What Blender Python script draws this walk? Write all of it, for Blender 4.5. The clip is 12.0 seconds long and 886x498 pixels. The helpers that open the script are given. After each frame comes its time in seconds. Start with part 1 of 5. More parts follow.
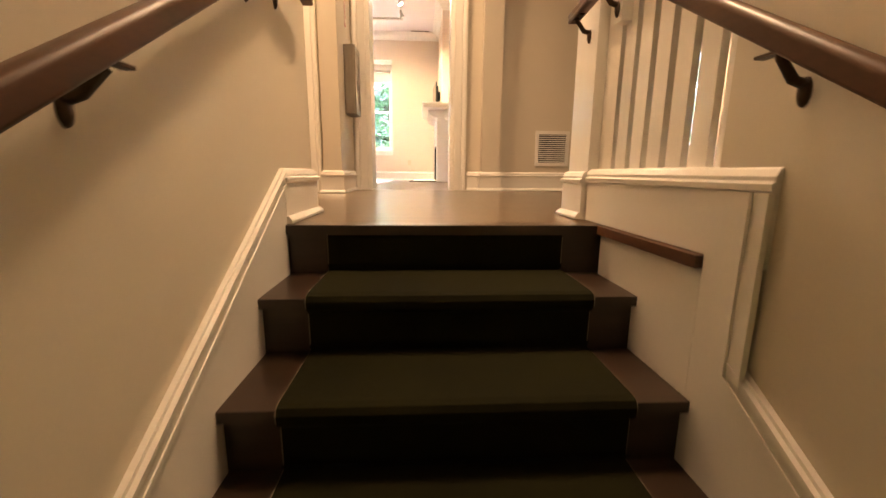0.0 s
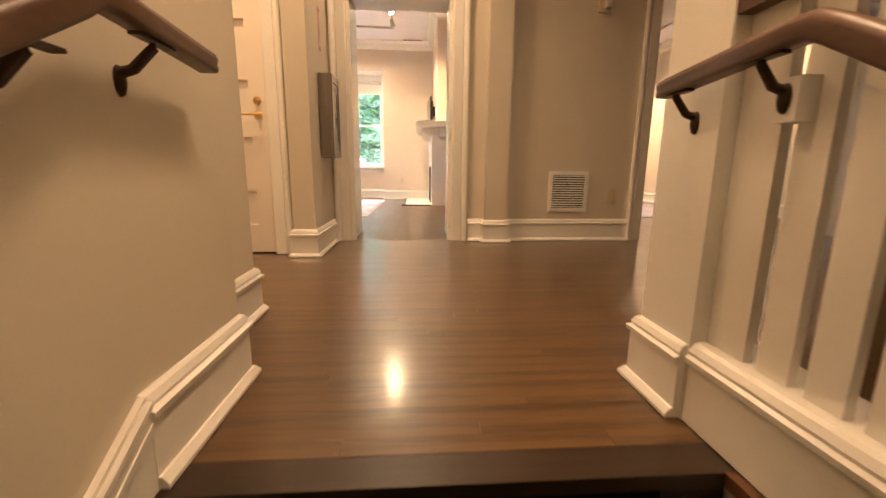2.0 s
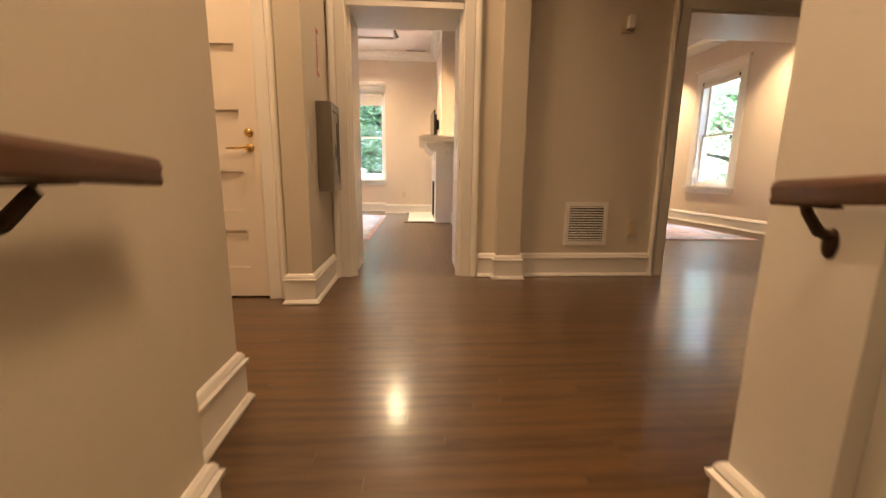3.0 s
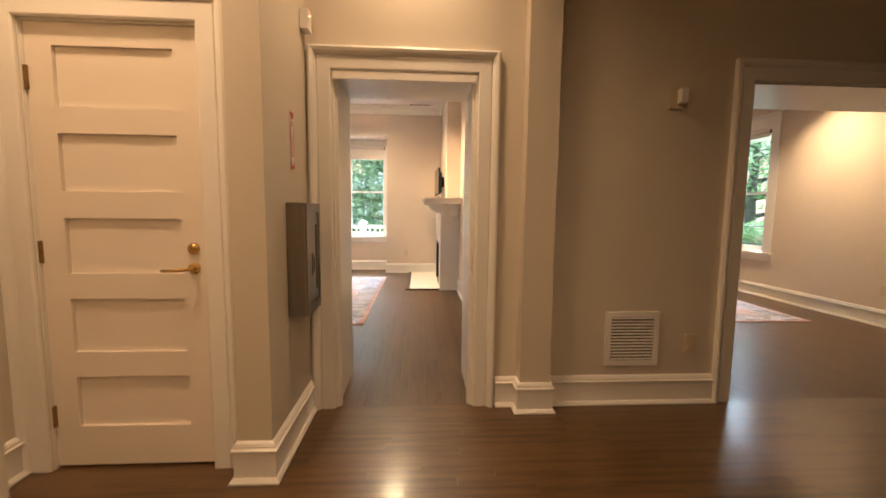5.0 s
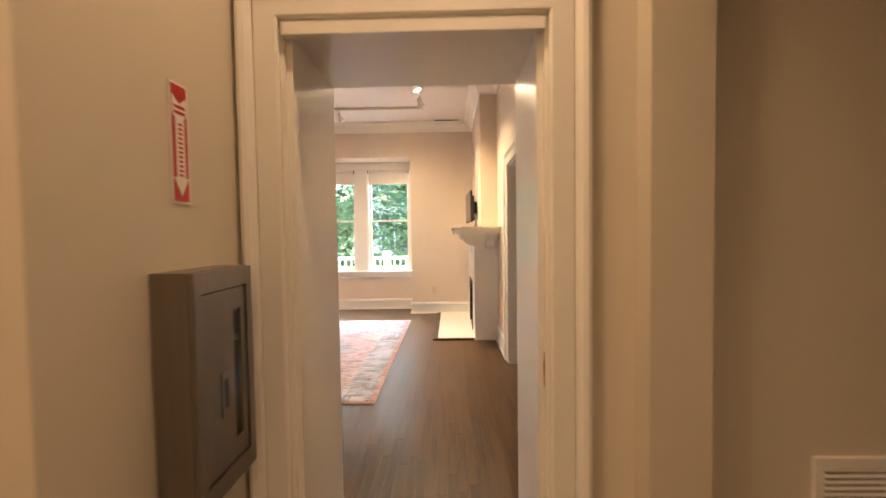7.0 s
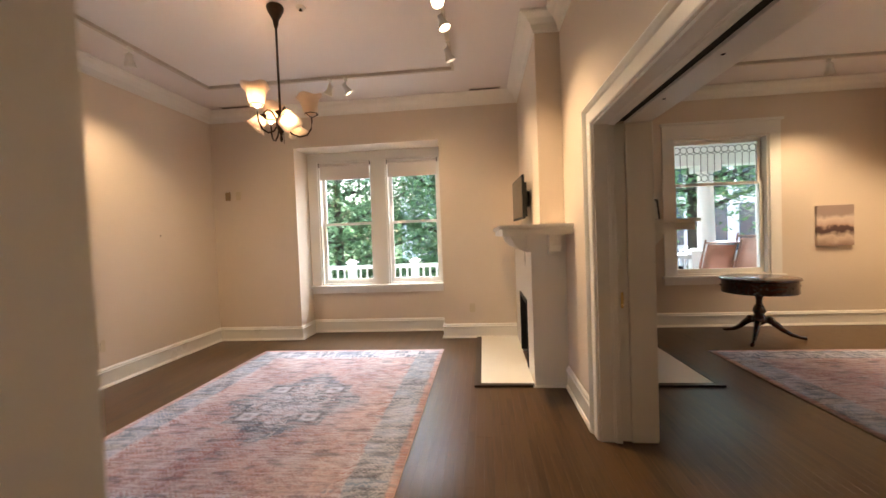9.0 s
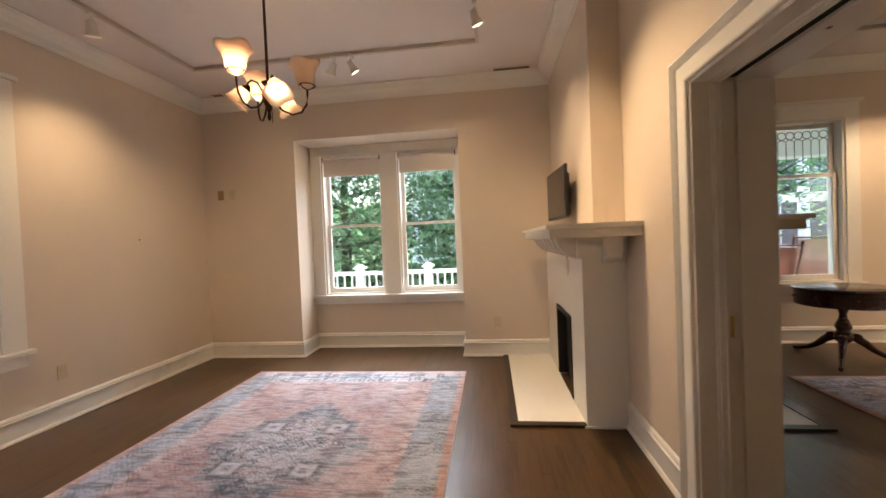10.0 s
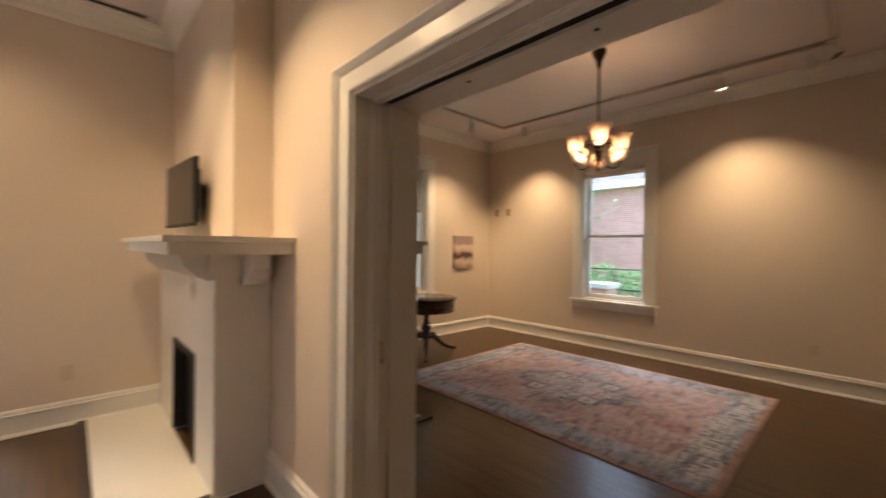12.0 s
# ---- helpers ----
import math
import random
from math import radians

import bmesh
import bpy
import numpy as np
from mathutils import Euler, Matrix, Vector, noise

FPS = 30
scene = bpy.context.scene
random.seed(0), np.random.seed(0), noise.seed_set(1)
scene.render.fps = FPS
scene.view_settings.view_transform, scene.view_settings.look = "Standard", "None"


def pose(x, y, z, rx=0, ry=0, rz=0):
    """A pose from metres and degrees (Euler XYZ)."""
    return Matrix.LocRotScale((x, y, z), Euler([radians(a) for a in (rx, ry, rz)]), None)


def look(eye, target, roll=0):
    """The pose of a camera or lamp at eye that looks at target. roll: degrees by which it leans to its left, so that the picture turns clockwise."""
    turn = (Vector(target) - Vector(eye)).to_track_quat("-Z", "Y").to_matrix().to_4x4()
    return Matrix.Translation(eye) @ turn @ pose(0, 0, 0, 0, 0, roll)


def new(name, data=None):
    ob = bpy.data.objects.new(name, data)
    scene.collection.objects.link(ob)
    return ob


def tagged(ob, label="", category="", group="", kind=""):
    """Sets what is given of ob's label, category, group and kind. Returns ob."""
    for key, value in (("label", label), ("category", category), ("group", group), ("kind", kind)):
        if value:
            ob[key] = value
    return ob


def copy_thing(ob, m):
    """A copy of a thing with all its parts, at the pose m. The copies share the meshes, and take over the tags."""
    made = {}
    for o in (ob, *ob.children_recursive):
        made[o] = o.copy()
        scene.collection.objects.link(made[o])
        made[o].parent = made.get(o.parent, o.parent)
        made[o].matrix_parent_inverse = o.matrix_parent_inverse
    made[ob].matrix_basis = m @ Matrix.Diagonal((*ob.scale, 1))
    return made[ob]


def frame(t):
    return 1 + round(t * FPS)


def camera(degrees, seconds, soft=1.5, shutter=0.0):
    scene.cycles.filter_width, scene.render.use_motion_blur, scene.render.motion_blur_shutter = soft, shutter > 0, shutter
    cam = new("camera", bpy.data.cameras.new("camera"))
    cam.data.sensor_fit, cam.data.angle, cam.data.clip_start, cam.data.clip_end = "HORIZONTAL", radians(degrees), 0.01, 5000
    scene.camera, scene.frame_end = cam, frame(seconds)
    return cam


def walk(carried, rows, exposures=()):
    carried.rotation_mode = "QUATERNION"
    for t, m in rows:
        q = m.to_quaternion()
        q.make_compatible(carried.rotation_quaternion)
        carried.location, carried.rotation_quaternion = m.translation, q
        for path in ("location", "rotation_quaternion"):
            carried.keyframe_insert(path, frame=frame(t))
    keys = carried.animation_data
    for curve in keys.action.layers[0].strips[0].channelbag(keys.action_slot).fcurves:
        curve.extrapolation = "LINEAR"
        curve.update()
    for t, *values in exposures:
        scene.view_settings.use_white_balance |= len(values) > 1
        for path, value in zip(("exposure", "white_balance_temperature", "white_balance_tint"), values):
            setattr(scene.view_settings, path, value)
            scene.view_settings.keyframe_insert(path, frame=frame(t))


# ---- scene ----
cam = camera(96.4, 12.0, shutter=0.5)
METRES, EYE, TILT, LEAN, TURN = 6.0, 0.165, 0.0, 0.0, -3.2
ROWS = [
    (0.0, 0.0, 0.0, 0.0028, 0.1, -10.93, -0.52),
    (0.5, 0.001, 0.03, 0.0189, -0.2, -11.08, -0.37),
    (1.0, -0.009, 0.0644, 0.0344, -0.33, -10.66, -0.36),
    (1.5, -0.0128, 0.0871, 0.0543, -1.01, -10.67, -0.52),
    (2.0, -0.0049, 0.1199, 0.0698, -0.76, -10.92, -0.55),
    (2.5, -0.0082, 0.1406, 0.081, -0.01, -10.48, -0.46),
    (3.0, -0.0147, 0.1699, 0.1063, -0.68, -10.52, -0.67),
    (5.0, -0.0189, 0.2886, 0.1773, -0.17, -5.48, -0.66),
    (5.5, -0.0171, 0.3145, 0.1966, 1.0, -4.54, -0.29),
    (6.0, -0.0273, 0.3595, 0.1986, 1.71, -2.96, 0.16),
    (6.5, -0.03, 0.409, 0.1968, 2.38, -2.5, 0.65),
    (7.0, -0.0255, 0.4748, 0.1961, 4.22, -2.15, 0.85),
    (9.0, -0.0581, 0.7156, 0.197, 8.9, -1.68, 2.19),
    (9.5, -0.0708, 0.7664, 0.1978, 9.96, -1.48, 2.42),
    (10.0, -0.0981, 0.8233, 0.1977, 10.12, -1.17, 2.4),
    (10.5, -0.1098, 0.8621, 0.1976, 7.21, -1.62, 1.89),
    (11.0, -0.1097, 0.898, 0.1986, -8.08, -1.8, 0.42),
    (11.5, -0.1028, 0.9064, 0.2009, -24.27, -1.04, -0.45),
    (12.0, -0.0929, 0.8992, 0.2027, -39.94, -0.23, -0.64),
]
EXPOSURES = [(0.0, 5.15), (1.5, 4.84), (3.0, 4.28), (5.0, 4.02), (7.0, 4.13), (8.8, 3.50), (9.5, 3.27), (10.4, 3.03), (11.2, 3.0), (12.0, 3.04)]
walk(cam, [(t, pose(0, 0, EYE, TILT, LEAN, TURN) @ pose(METRES * x, METRES * y, METRES * z, 90 + pitch, roll, yaw)) for t, x, y, z, yaw, pitch, roll in ROWS], EXPOSURES)

HIGH = 3.20
# ---- world, sun, exposure ----
world = bpy.data.worlds.new("sky")
scene.world = world
world.use_nodes = True
wn = world.node_tree
sky = wn.nodes.new("ShaderNodeTexSky")
sky.sky_type = "NISHITA"
sky.sun_disc = False
sky.sun_elevation, sky.sun_rotation = radians(57), radians(9)
sky.air_density, sky.dust_density = 1.2, 3.0
wn.links.new(sky.outputs[0], wn.nodes["Background"].inputs[0])
wn.nodes["Background"].inputs[1].default_value = 0.15
sun_data = bpy.data.lights.new("sun", "SUN")
sun_data.energy, sun_data.angle, sun_data.color = 1.6, radians(60), (0.86, 0.93, 1.0)
sun_lamp = new("sun", sun_data)
sun_lamp.matrix_world = look((0, 0, 30), (-3, -19, 0))


def spot(name, eye, target, watts, size=80, blend=0.6, radius=0.04, col=(1.0, 0.71, 0.42)):
    d = bpy.data.lights.new(name, "SPOT")
    d.energy, d.spot_size, d.spot_blend, d.shadow_soft_size, d.color = watts, radians(size), blend, radius, col
    o = new(name, d)
    o.matrix_world = look(eye, target)
    return o


# lamps: bulbs in the chandeliers, track spots, and unseen lamps over the hall
BULB_POWER = 7.2
SPOTS = [  # x, y, aim, watts, cone
    (-3.22, 7.64, (-3.80, 8.3, 0.3), 9, 100), (-1.76, 8.68, (-3.3, 9.5, 0.5), 4, 96), (-1.58, 8.68, (-0.3, 9.5, 0.7), 8, 100),
    (-0.37, 7.21, (-0.30, 4.2, 0.0), 5, 84), (-0.37, 7.50, (0.60, 7.0, 0.1), 20, 98), (-0.37, 8.06, (0.36, 8.7, 0.9), 8, 90),
    # extra lit head added out of view on the west track
    (-3.22, 6.00, (-3.80, 5.6, 0.8), 15, 90),
    (3.80, 9.18, (4.3, 9.95, 0.4), 16, 90), (4.49, 8.80, (5.1, 9.1, 0.2), 17, 96), (4.49, 6.43, (5.1, 6.10, -0.8), 16, 104),
    (4.49, 5.78, (5.1, 5.2, 1.4), 0, 60), (4.38, 5.63, (4.2, 4.7, 1.4), 0, 60)]
for x, y, aim, power, size in SPOTS:
    if power:
        eye = Vector((x, y, HIGH - 0.13))
        way = (Vector(aim) - eye).normalized()
        spot("track_spot_lamp", eye + way * 0.085, aim, power * 1.0, size, 1.0, 0.03)
HALLC = (1.0, 0.645, 0.37)
spot("unseen_hall_lamp", (-0.05, 3.74, HIGH - 0.03), (-0.05, 3.85, 0), 6.2, 130, 1.0, 0.11, HALLC)
# two fill lamps added unseen, to brighten the panelled door and the stairwell
spot("unseen_hall_lamp", (-1.30, 2.95, HIGH - 0.03), (-1.30, 3.10, 0), 8.4, 150, 1.0, 0.15, HALLC)
spot("unseen_hall_lamp", (0.50, 1.35, HIGH - 0.05), (0.42, 1.3, 0), 20, 168, 1.0, 0.45, HALLC)


# ---- materials ----
def mat(name, col, rough=0.5, metal=0.0, vary=0.08, scale=3.0, fine=60.0, bump=0.02, stretch=(1, 1, 1), coat=0.0, spread=0.0, dirt=None):
    m = bpy.data.materials.new(name)
    m.use_nodes = True
    n, l = m.node_tree.nodes, m.node_tree.links
    b = n["Principled BSDF"]
    tc = n.new("ShaderNodeTexCoord")
    mp = n.new("ShaderNodeMapping")
    mp.inputs["Scale"].default_value = stretch
    l.new(tc.outputs["Object"], mp.inputs[0])
    big, small = n.new("ShaderNodeTexNoise"), n.new("ShaderNodeTexNoise")
    big.inputs["Scale"].default_value, small.inputs["Scale"].default_value = scale, fine
    big.inputs["Detail"].default_value, small.inputs["Detail"].default_value = 4, 6
    l.new(mp.outputs[0], big.inputs[0])
    l.new(mp.outputs[0], small.inputs[0])
    add = n.new("ShaderNodeMath")
    add.operation = "MULTIPLY_ADD"
    l.new(small.outputs[0], add.inputs[0])
    add.inputs[1].default_value = 0.5
    l.new(big.outputs[0], add.inputs[2])
    fac = add.outputs[0]
    if spread:
        oi = n.new("ShaderNodeObjectInfo")
        ge = n.new("ShaderNodeNewGeometry")
        s1, s2 = n.new("ShaderNodeMath"), n.new("ShaderNodeMath")
        s1.operation = s2.operation = "MULTIPLY_ADD"
        l.new(oi.outputs["Random"], s1.inputs[0])
        s1.inputs[1].default_value = spread
        l.new(fac, s1.inputs[2])
        l.new(ge.outputs["Random Per Island"], s2.inputs[0])
        s2.inputs[1].default_value = spread
        l.new(s1.outputs[0], s2.inputs[2])
        fac = s2.outputs[0]
    ramp = n.new("ShaderNodeValToRGB")
    lo = [c * (1 - vary) for c in col]
    hi = [min(1, c * (1 + vary)) for c in col]
    if dirt:
        lo = dirt
    ramp.color_ramp.elements[0].position, ramp.color_ramp.elements[0].color = 0.45, (*lo, 1)
    ramp.color_ramp.elements[1].position, ramp.color_ramp.elements[1].color = 1.05 + spread if spread < 0.3 else 1.0, (*hi, 1)
    ramp.color_ramp.elements[1].position = min(1.0, ramp.color_ramp.elements[1].position)
    l.new(fac, ramp.inputs[0])
    l.new(ramp.outputs[0], b.inputs["Base Color"])
    rr = n.new("ShaderNodeMapRange")
    rr.inputs["To Min"].default_value, rr.inputs["To Max"].default_value = max(0.02, rough * 0.8), min(1, rough * 1.2)
    l.new(big.outputs[0], rr.inputs[0])
    l.new(rr.outputs[0], b.inputs["Roughness"])
    b.inputs["Metallic"].default_value = metal
    b.inputs["Coat Weight"].default_value = coat
    b.inputs["Coat Roughness"].default_value = 0.17
    if bump:
        bp = n.new("ShaderNodeBump")
        bp.inputs["Strength"].default_value = bump * 5
        bp.inputs["Distance"].default_value = 0.004
        l.new(small.outputs[0], bp.inputs["Height"])
        l.new(bp.outputs[0], b.inputs["Normal"])
    return m


def glow(name, col, power):
    m = bpy.data.materials.new(name)
    m.use_nodes = True
    b = m.node_tree.nodes["Principled BSDF"]
    b.inputs["Base Color"].default_value = (*col, 1)
    b.inputs["Emission Color"].default_value = (*col, 1)
    b.inputs["Emission Strength"].default_value = power
    return m


WALL = mat("wall_paint", (0.69, 0.585, 0.475), 0.55, vary=0.03, scale=1.2, fine=180, bump=0.012)
HALLWALL = mat("hall_wall_paint", (0.62, 0.56, 0.46), 0.5, vary=0.03, scale=1.2, fine=180, bump=0.012)
TRIM = mat("trim_paint", (0.80, 0.77, 0.71), 0.3, vary=0.025, scale=2, fine=90, bump=0.008)
CEIL = mat("ceiling_paint", (0.72, 0.66, 0.64), 0.7, vary=0.02, scale=1.0, fine=120, bump=0.01)
DOORP = mat("door_paint", (0.80, 0.72, 0.62), 0.38, vary=0.02, scale=2, fine=90, bump=0.01)
SHEET = mat("stair_wall_paint", (0.66, 0.60, 0.49), 0.5, vary=0.03, scale=1.2, fine=180, bump=0.012)
FLOORX = mat("oak_floor_across", (0.074, 0.038, 0.0135), 0.34, vary=0.55, scale=2.5, fine=13, bump=0.002, stretch=(0.6, 9, 9), coat=0.6, spread=0.16)
FLOORY = mat("oak_floor_along", (0.068, 0.0365, 0.0155), 0.34, vary=0.45, scale=2.5, fine=13, bump=0.001, stretch=(9, 0.6, 9), coat=0.14, spread=0.18)
for m_, low_, high_ in ((FLOORX, 0.62, 0.98), (FLOORY, 0.62, 1.0)):
    ramp_ = m_.node_tree.nodes["Color Ramp"].color_ramp
    ramp_.elements[0].position, ramp_.elements[1].position = low_, high_
FLOORY.node_tree.nodes["Principled BSDF"].inputs["Specular IOR Level"].default_value = 0.35
TREADW = mat("dark_stair_wood", (0.028, 0.015, 0.008), 0.34, vary=0.35, scale=4, fine=30, bump=0.012, stretch=(0.7, 8, 8), coat=0.2)
RAILW = mat("handrail_wood", (0.090, 0.038, 0.017), 0.42, vary=0.35, scale=4, fine=30, bump=0.02, stretch=(8, 0.8, 3), coat=0.05)
CARPET = mat("olive_runner_carpet", (0.0115, 0.0108, 0.0036), 0.95, vary=0.35, scale=5, fine=420, bump=0.10)
CARPET.node_tree.nodes["Principled BSDF"].inputs["Specular IOR Level"].default_value = 0.08
BIND = mat("runner_binding", (0.20, 0.17, 0.12), 0.9, vary=0.2, scale=8, fine=300, bump=0.05)
BRONZE = mat("oil_rubbed_bronze", (0.060, 0.036, 0.022), 0.42, 0.75, vary=0.35, scale=18, fine=200, bump=0.02)
BRASS = mat("aged_brass", (0.62, 0.42, 0.16), 0.28, 1.0, vary=0.2, scale=12, fine=160, bump=0.01)
OLDBRASS = mat("tarnished_brass", (0.30, 0.19, 0.09), 0.40, 0.9, vary=0.3, scale=14, fine=160, bump=0.01)
STEEL = mat("brushed_steel", (0.27, 0.245, 0.22), 0.36, 0.9, vary=0.10, scale=5, fine=120, bump=0.012, stretch=(8, 8, 0.5))
BLACK = mat("black_iron", (0.010, 0.010, 0.010), 0.5, 0.2, vary=0.3, scale=12, fine=140, bump=0.02)
PLASTIC = mat("ivory_plastic", (0.62, 0.52, 0.36), 0.35, vary=0.03, scale=8, fine=120, bump=0.0)
WHITEP = mat("white_plastic", (0.78, 0.75, 0.70), 0.35, vary=0.03, scale=8, fine=120, bump=0.0)
# near-black that paints the shade of slots, gaps and hollows onto flat pieces
GAPSHADE = mat("cavity_shade", (0.012, 0.010, 0.008), 0.8, vary=0.2, scale=8, fine=80, bump=0.0)
MARBLE = mat("white_hearth_paint", (0.80, 0.77, 0.70), 0.45, vary=0.015, scale=6, fine=50, bump=0.01)
MAHOG = mat("dark_mahogany", (0.045, 0.014, 0.008), 0.22, vary=0.5, scale=5, fine=40, bump=0.008, stretch=(1, 7, 7), coat=0.5)


def glass_mat(name, tint=(1, 1, 1), rough=0.0):
    m = bpy.data.materials.new(name)
    m.use_nodes = True
    b = m.node_tree.nodes["Principled BSDF"]
    b.inputs["Base Color"].default_value = (*tint, 1)
    b.inputs["Roughness"].default_value = rough
    b.inputs["Transmission Weight"].default_value = 1.0
    b.inputs["IOR"].default_value = 1.45
    return m


GLASS = glass_mat("window_glass")


# ---- mesh helpers ----
def box(bm, x0, x1, y0, y1, z0, z1):
    v = [bm.verts.new(c) for c in ((x0, y0, z0), (x1, y0, z0), (x1, y1, z0), (x0, y1, z0), (x0, y0, z1), (x1, y0, z1), (x1, y1, z1), (x0, y1, z1))]
    for f in ((3, 2, 1, 0), (4, 5, 6, 7), (0, 1, 5, 4), (1, 2, 6, 5), (2, 3, 7, 6), (3, 0, 4, 7)):
        bm.faces.new([v[i] for i in f])
    return v


def boxes(*b):
    bm = bmesh.new()
    for c in b:
        box(bm, *c)
    return bm


def soft(bm, w=0.004, seg=2):
    e = [e for e in bm.edges if len(e.link_faces) == 2 and e.calc_face_angle(0) > 0.6]
    bmesh.ops.bevel(bm, geom=e, offset=w, segments=seg, affect="EDGES", profile=0.5)
    return bm


def finish(name, bm, material, smooth=False):
    bmesh.ops.recalc_face_normals(bm, faces=bm.faces)
    me = bpy.data.meshes.new(name)
    bm.to_mesh(me)
    bm.free()
    for p in me.polygons:
        p.use_smooth = smooth
    if material:
        me.materials.append(material)
    return me


def part(name, bm, material, parent, label="", smooth=False):
    """One mesh object under a thing or a part."""
    o = new(name, finish(name, bm, material, smooth))
    o.parent = parent
    return tagged(o, label)


def thing(name, label, category, group="", m=None):
    o = new(name)
    o.empty_display_size = 0.1
    if m:
        o.matrix_basis = m
    return tagged(o, label, category, group)


def solo(name, bm, material, label, category, group="", m=None, smooth=False):
    o = new(name, finish(name, bm, material, smooth))
    if m:
        o.matrix_basis = m
    return tagged(o, label, category, group)


def structure(name, bm, material, label="", category="", smooth=False):
    return tagged(new(name, finish(name, bm, material, smooth)), label, category, kind="structure")


def sweep(bm, path, profile, closed=False):
    """A moulding along a path in plan; (offset to the left of travel, height) pairs, mitred."""
    k, rings = len(path), []
    for i in range(k):
        p = Vector(path[i])
        a = Vector(path[i - 1]) if closed or i > 0 else None
        c = Vector(path[(i + 1) % k]) if closed or i < k - 1 else None
        n1 = n2 = None
        if a is not None:
            d = (p - a).normalized()
            n1 = Vector((-d.y, d.x))
        if c is not None:
            d = (c - p).normalized()
            n2 = Vector((-d.y, d.x))
        n1, n2 = n1 or n2, n2 or n1
        off = (n1 + n2) / (1 + n1.dot(n2))
        rings.append([bm.verts.new((p.x + off.x * d0, p.y + off.y * d0, z)) for d0, z in profile])
    q = len(profile)
    for i in range(k if closed else k - 1):
        r, s = rings[i], rings[(i + 1) % k]
        for j in range(q):
            bm.faces.new((r[j], s[j], s[(j + 1) % q], r[(j + 1) % q]))
    if not closed:
        bm.faces.new(rings[0])
        bm.faces.new(rings[-1][::-1])
    return bm


def lathe(bm, prof, n=24, m=Matrix(), cap=True):
    rings = []
    for r, z in prof:
        rings.append([bm.verts.new(m @ Vector((r * math.cos(2 * math.pi * i / n), r * math.sin(2 * math.pi * i / n), z))) for i in range(n)])
    for a, b in zip(rings, rings[1:]):
        for i in range(n):
            bm.faces.new((a[i], a[(i + 1) % n], b[(i + 1) % n], b[i]))
    if cap:
        bm.faces.new(rings[0][::-1])
        bm.faces.new(rings[-1])
    return bm


def tube(bm, pts, r, n=10, squash=1.0):
    """A round bar along points; r one radius or one for each."""
    pts = [Vector(p) for p in pts]
    rs = r if isinstance(r, (list, tuple)) else [r] * len(pts)
    rings, up = [], Vector((0, 0, 1))
    for i, p in enumerate(pts):
        d = (pts[min(i + 1, len(pts) - 1)] - pts[max(i - 1, 0)]).normalized()
        ref = up if abs(d.z) < 0.95 else Vector((1, 0, 0))
        s = d.cross(ref).normalized()
        u = s.cross(d)
        rings.append([bm.verts.new(p + rs[i] * (s * math.cos(2 * math.pi * j / n) + squash * u * math.sin(2 * math.pi * j / n))) for j in range(n)])
    for a, b in zip(rings, rings[1:]):
        for j in range(n):
            bm.faces.new((a[j], a[(j + 1) % n], b[(j + 1) % n], b[j]))
    bm.faces.new(rings[0][::-1])
    bm.faces.new(rings[-1])
    return bm


BASE = [(0, 0.003), (0.036, 0.003), (0.036, 0.012), (0.024, 0.028), (0.018, 0.028), (0.018, 0.142), (0.026, 0.145), (0.028, 0.158), (0.017, 0.164), (0.019, 0.172), (0.012, 0.186), (0.004, 0.192), (0, 0.192)]
CROWN = [(0, -0.15), (0.010, -0.150), (0.012, -0.138), (0.022, -0.130), (0.036, -0.090), (0.066, -0.050), (0.104, -0.030), (0.112, -0.018), (0.128, -0.016), (0.130, -0.003), (0, -0.003)]

# ---- floors ----
structure("floor", boxes((-4.1, 0.6, 4.10, 10.2, -0.3, -0.012), (0.6, 5.4, 4.10, 10.3, -0.3, -0.012), (-4.1, 5.4, 1.42, 4.10, -0.3, -0.012), (0.82, 5.4, -1.6, 1.375, -0.3, -0.012)), GAPSHADE, "subfloor under dark stained oak boards", "floor")

# ---- walls ----
WEST = -0.672
structure("wall_stair_west", boxes((-0.75, -0.48, -3.0, 1.80, -2.6, HIGH), (-0.75, -0.65, 1.80, 2.35, -0.3, HIGH)), SHEET, "beige painted stairwell wall", "wall")
structure("wall_stair_east", boxes((0.66, 0.82, -3.0, 0.86, -2.6, HIGH), (0.66, 0.82, 0.86, 1.53, -2.6, 0.002)), SHEET, "beige painted stairwell wall", "wall")
structure("wall_stair_end", boxes((-0.75, 0.82, -3.2, -3.0, -2.6, HIGH)), SHEET, "beige stairwell end wall", "wall")
structure("wall_hall_west", boxes((-1.98, -1.83, 2.20, 3.74, -0.1, HIGH), (-1.83, -0.75, 2.20, 2.35, -0.1, HIGH)), HALLWALL, "beige hall wall beside the panelled door", "wall")
structure("wall_closet", boxes((-1.83, -1.712, 3.578, 3.74, -0.1, HIGH), (-0.978, -0.82, 3.578, 3.74, -0.1, HIGH), (-1.712, -0.978, 3.578, 3.74, 2.02, HIGH), (-0.82, WEST, 3.47, 4.13, -0.1, HIGH)), HALLWALL, "beige wall around the panelled door", "wall")
structure("wall_hall_north", boxes((-1.98, -0.53, 4.13, 4.683, -0.1, HIGH), (0.325, 2.02, 4.13, 4.683, -0.1, HIGH), (-0.53, 0.325, 4.13, 4.683, 2.03, HIGH), (2.02, 4.12, 4.13, 4.683, 2.04, HIGH), (4.12, 5.33, 4.13, 4.683, -0.1, HIGH)), HALLWALL, "beige hall wall with two cased openings", "wall")
structure("pilaster", soft(boxes((0.60, 0.785, 4.035, 4.128, -0.01, HIGH)), 0.006), HALLWALL, "beige boxed pilaster on the hall wall", "wall")
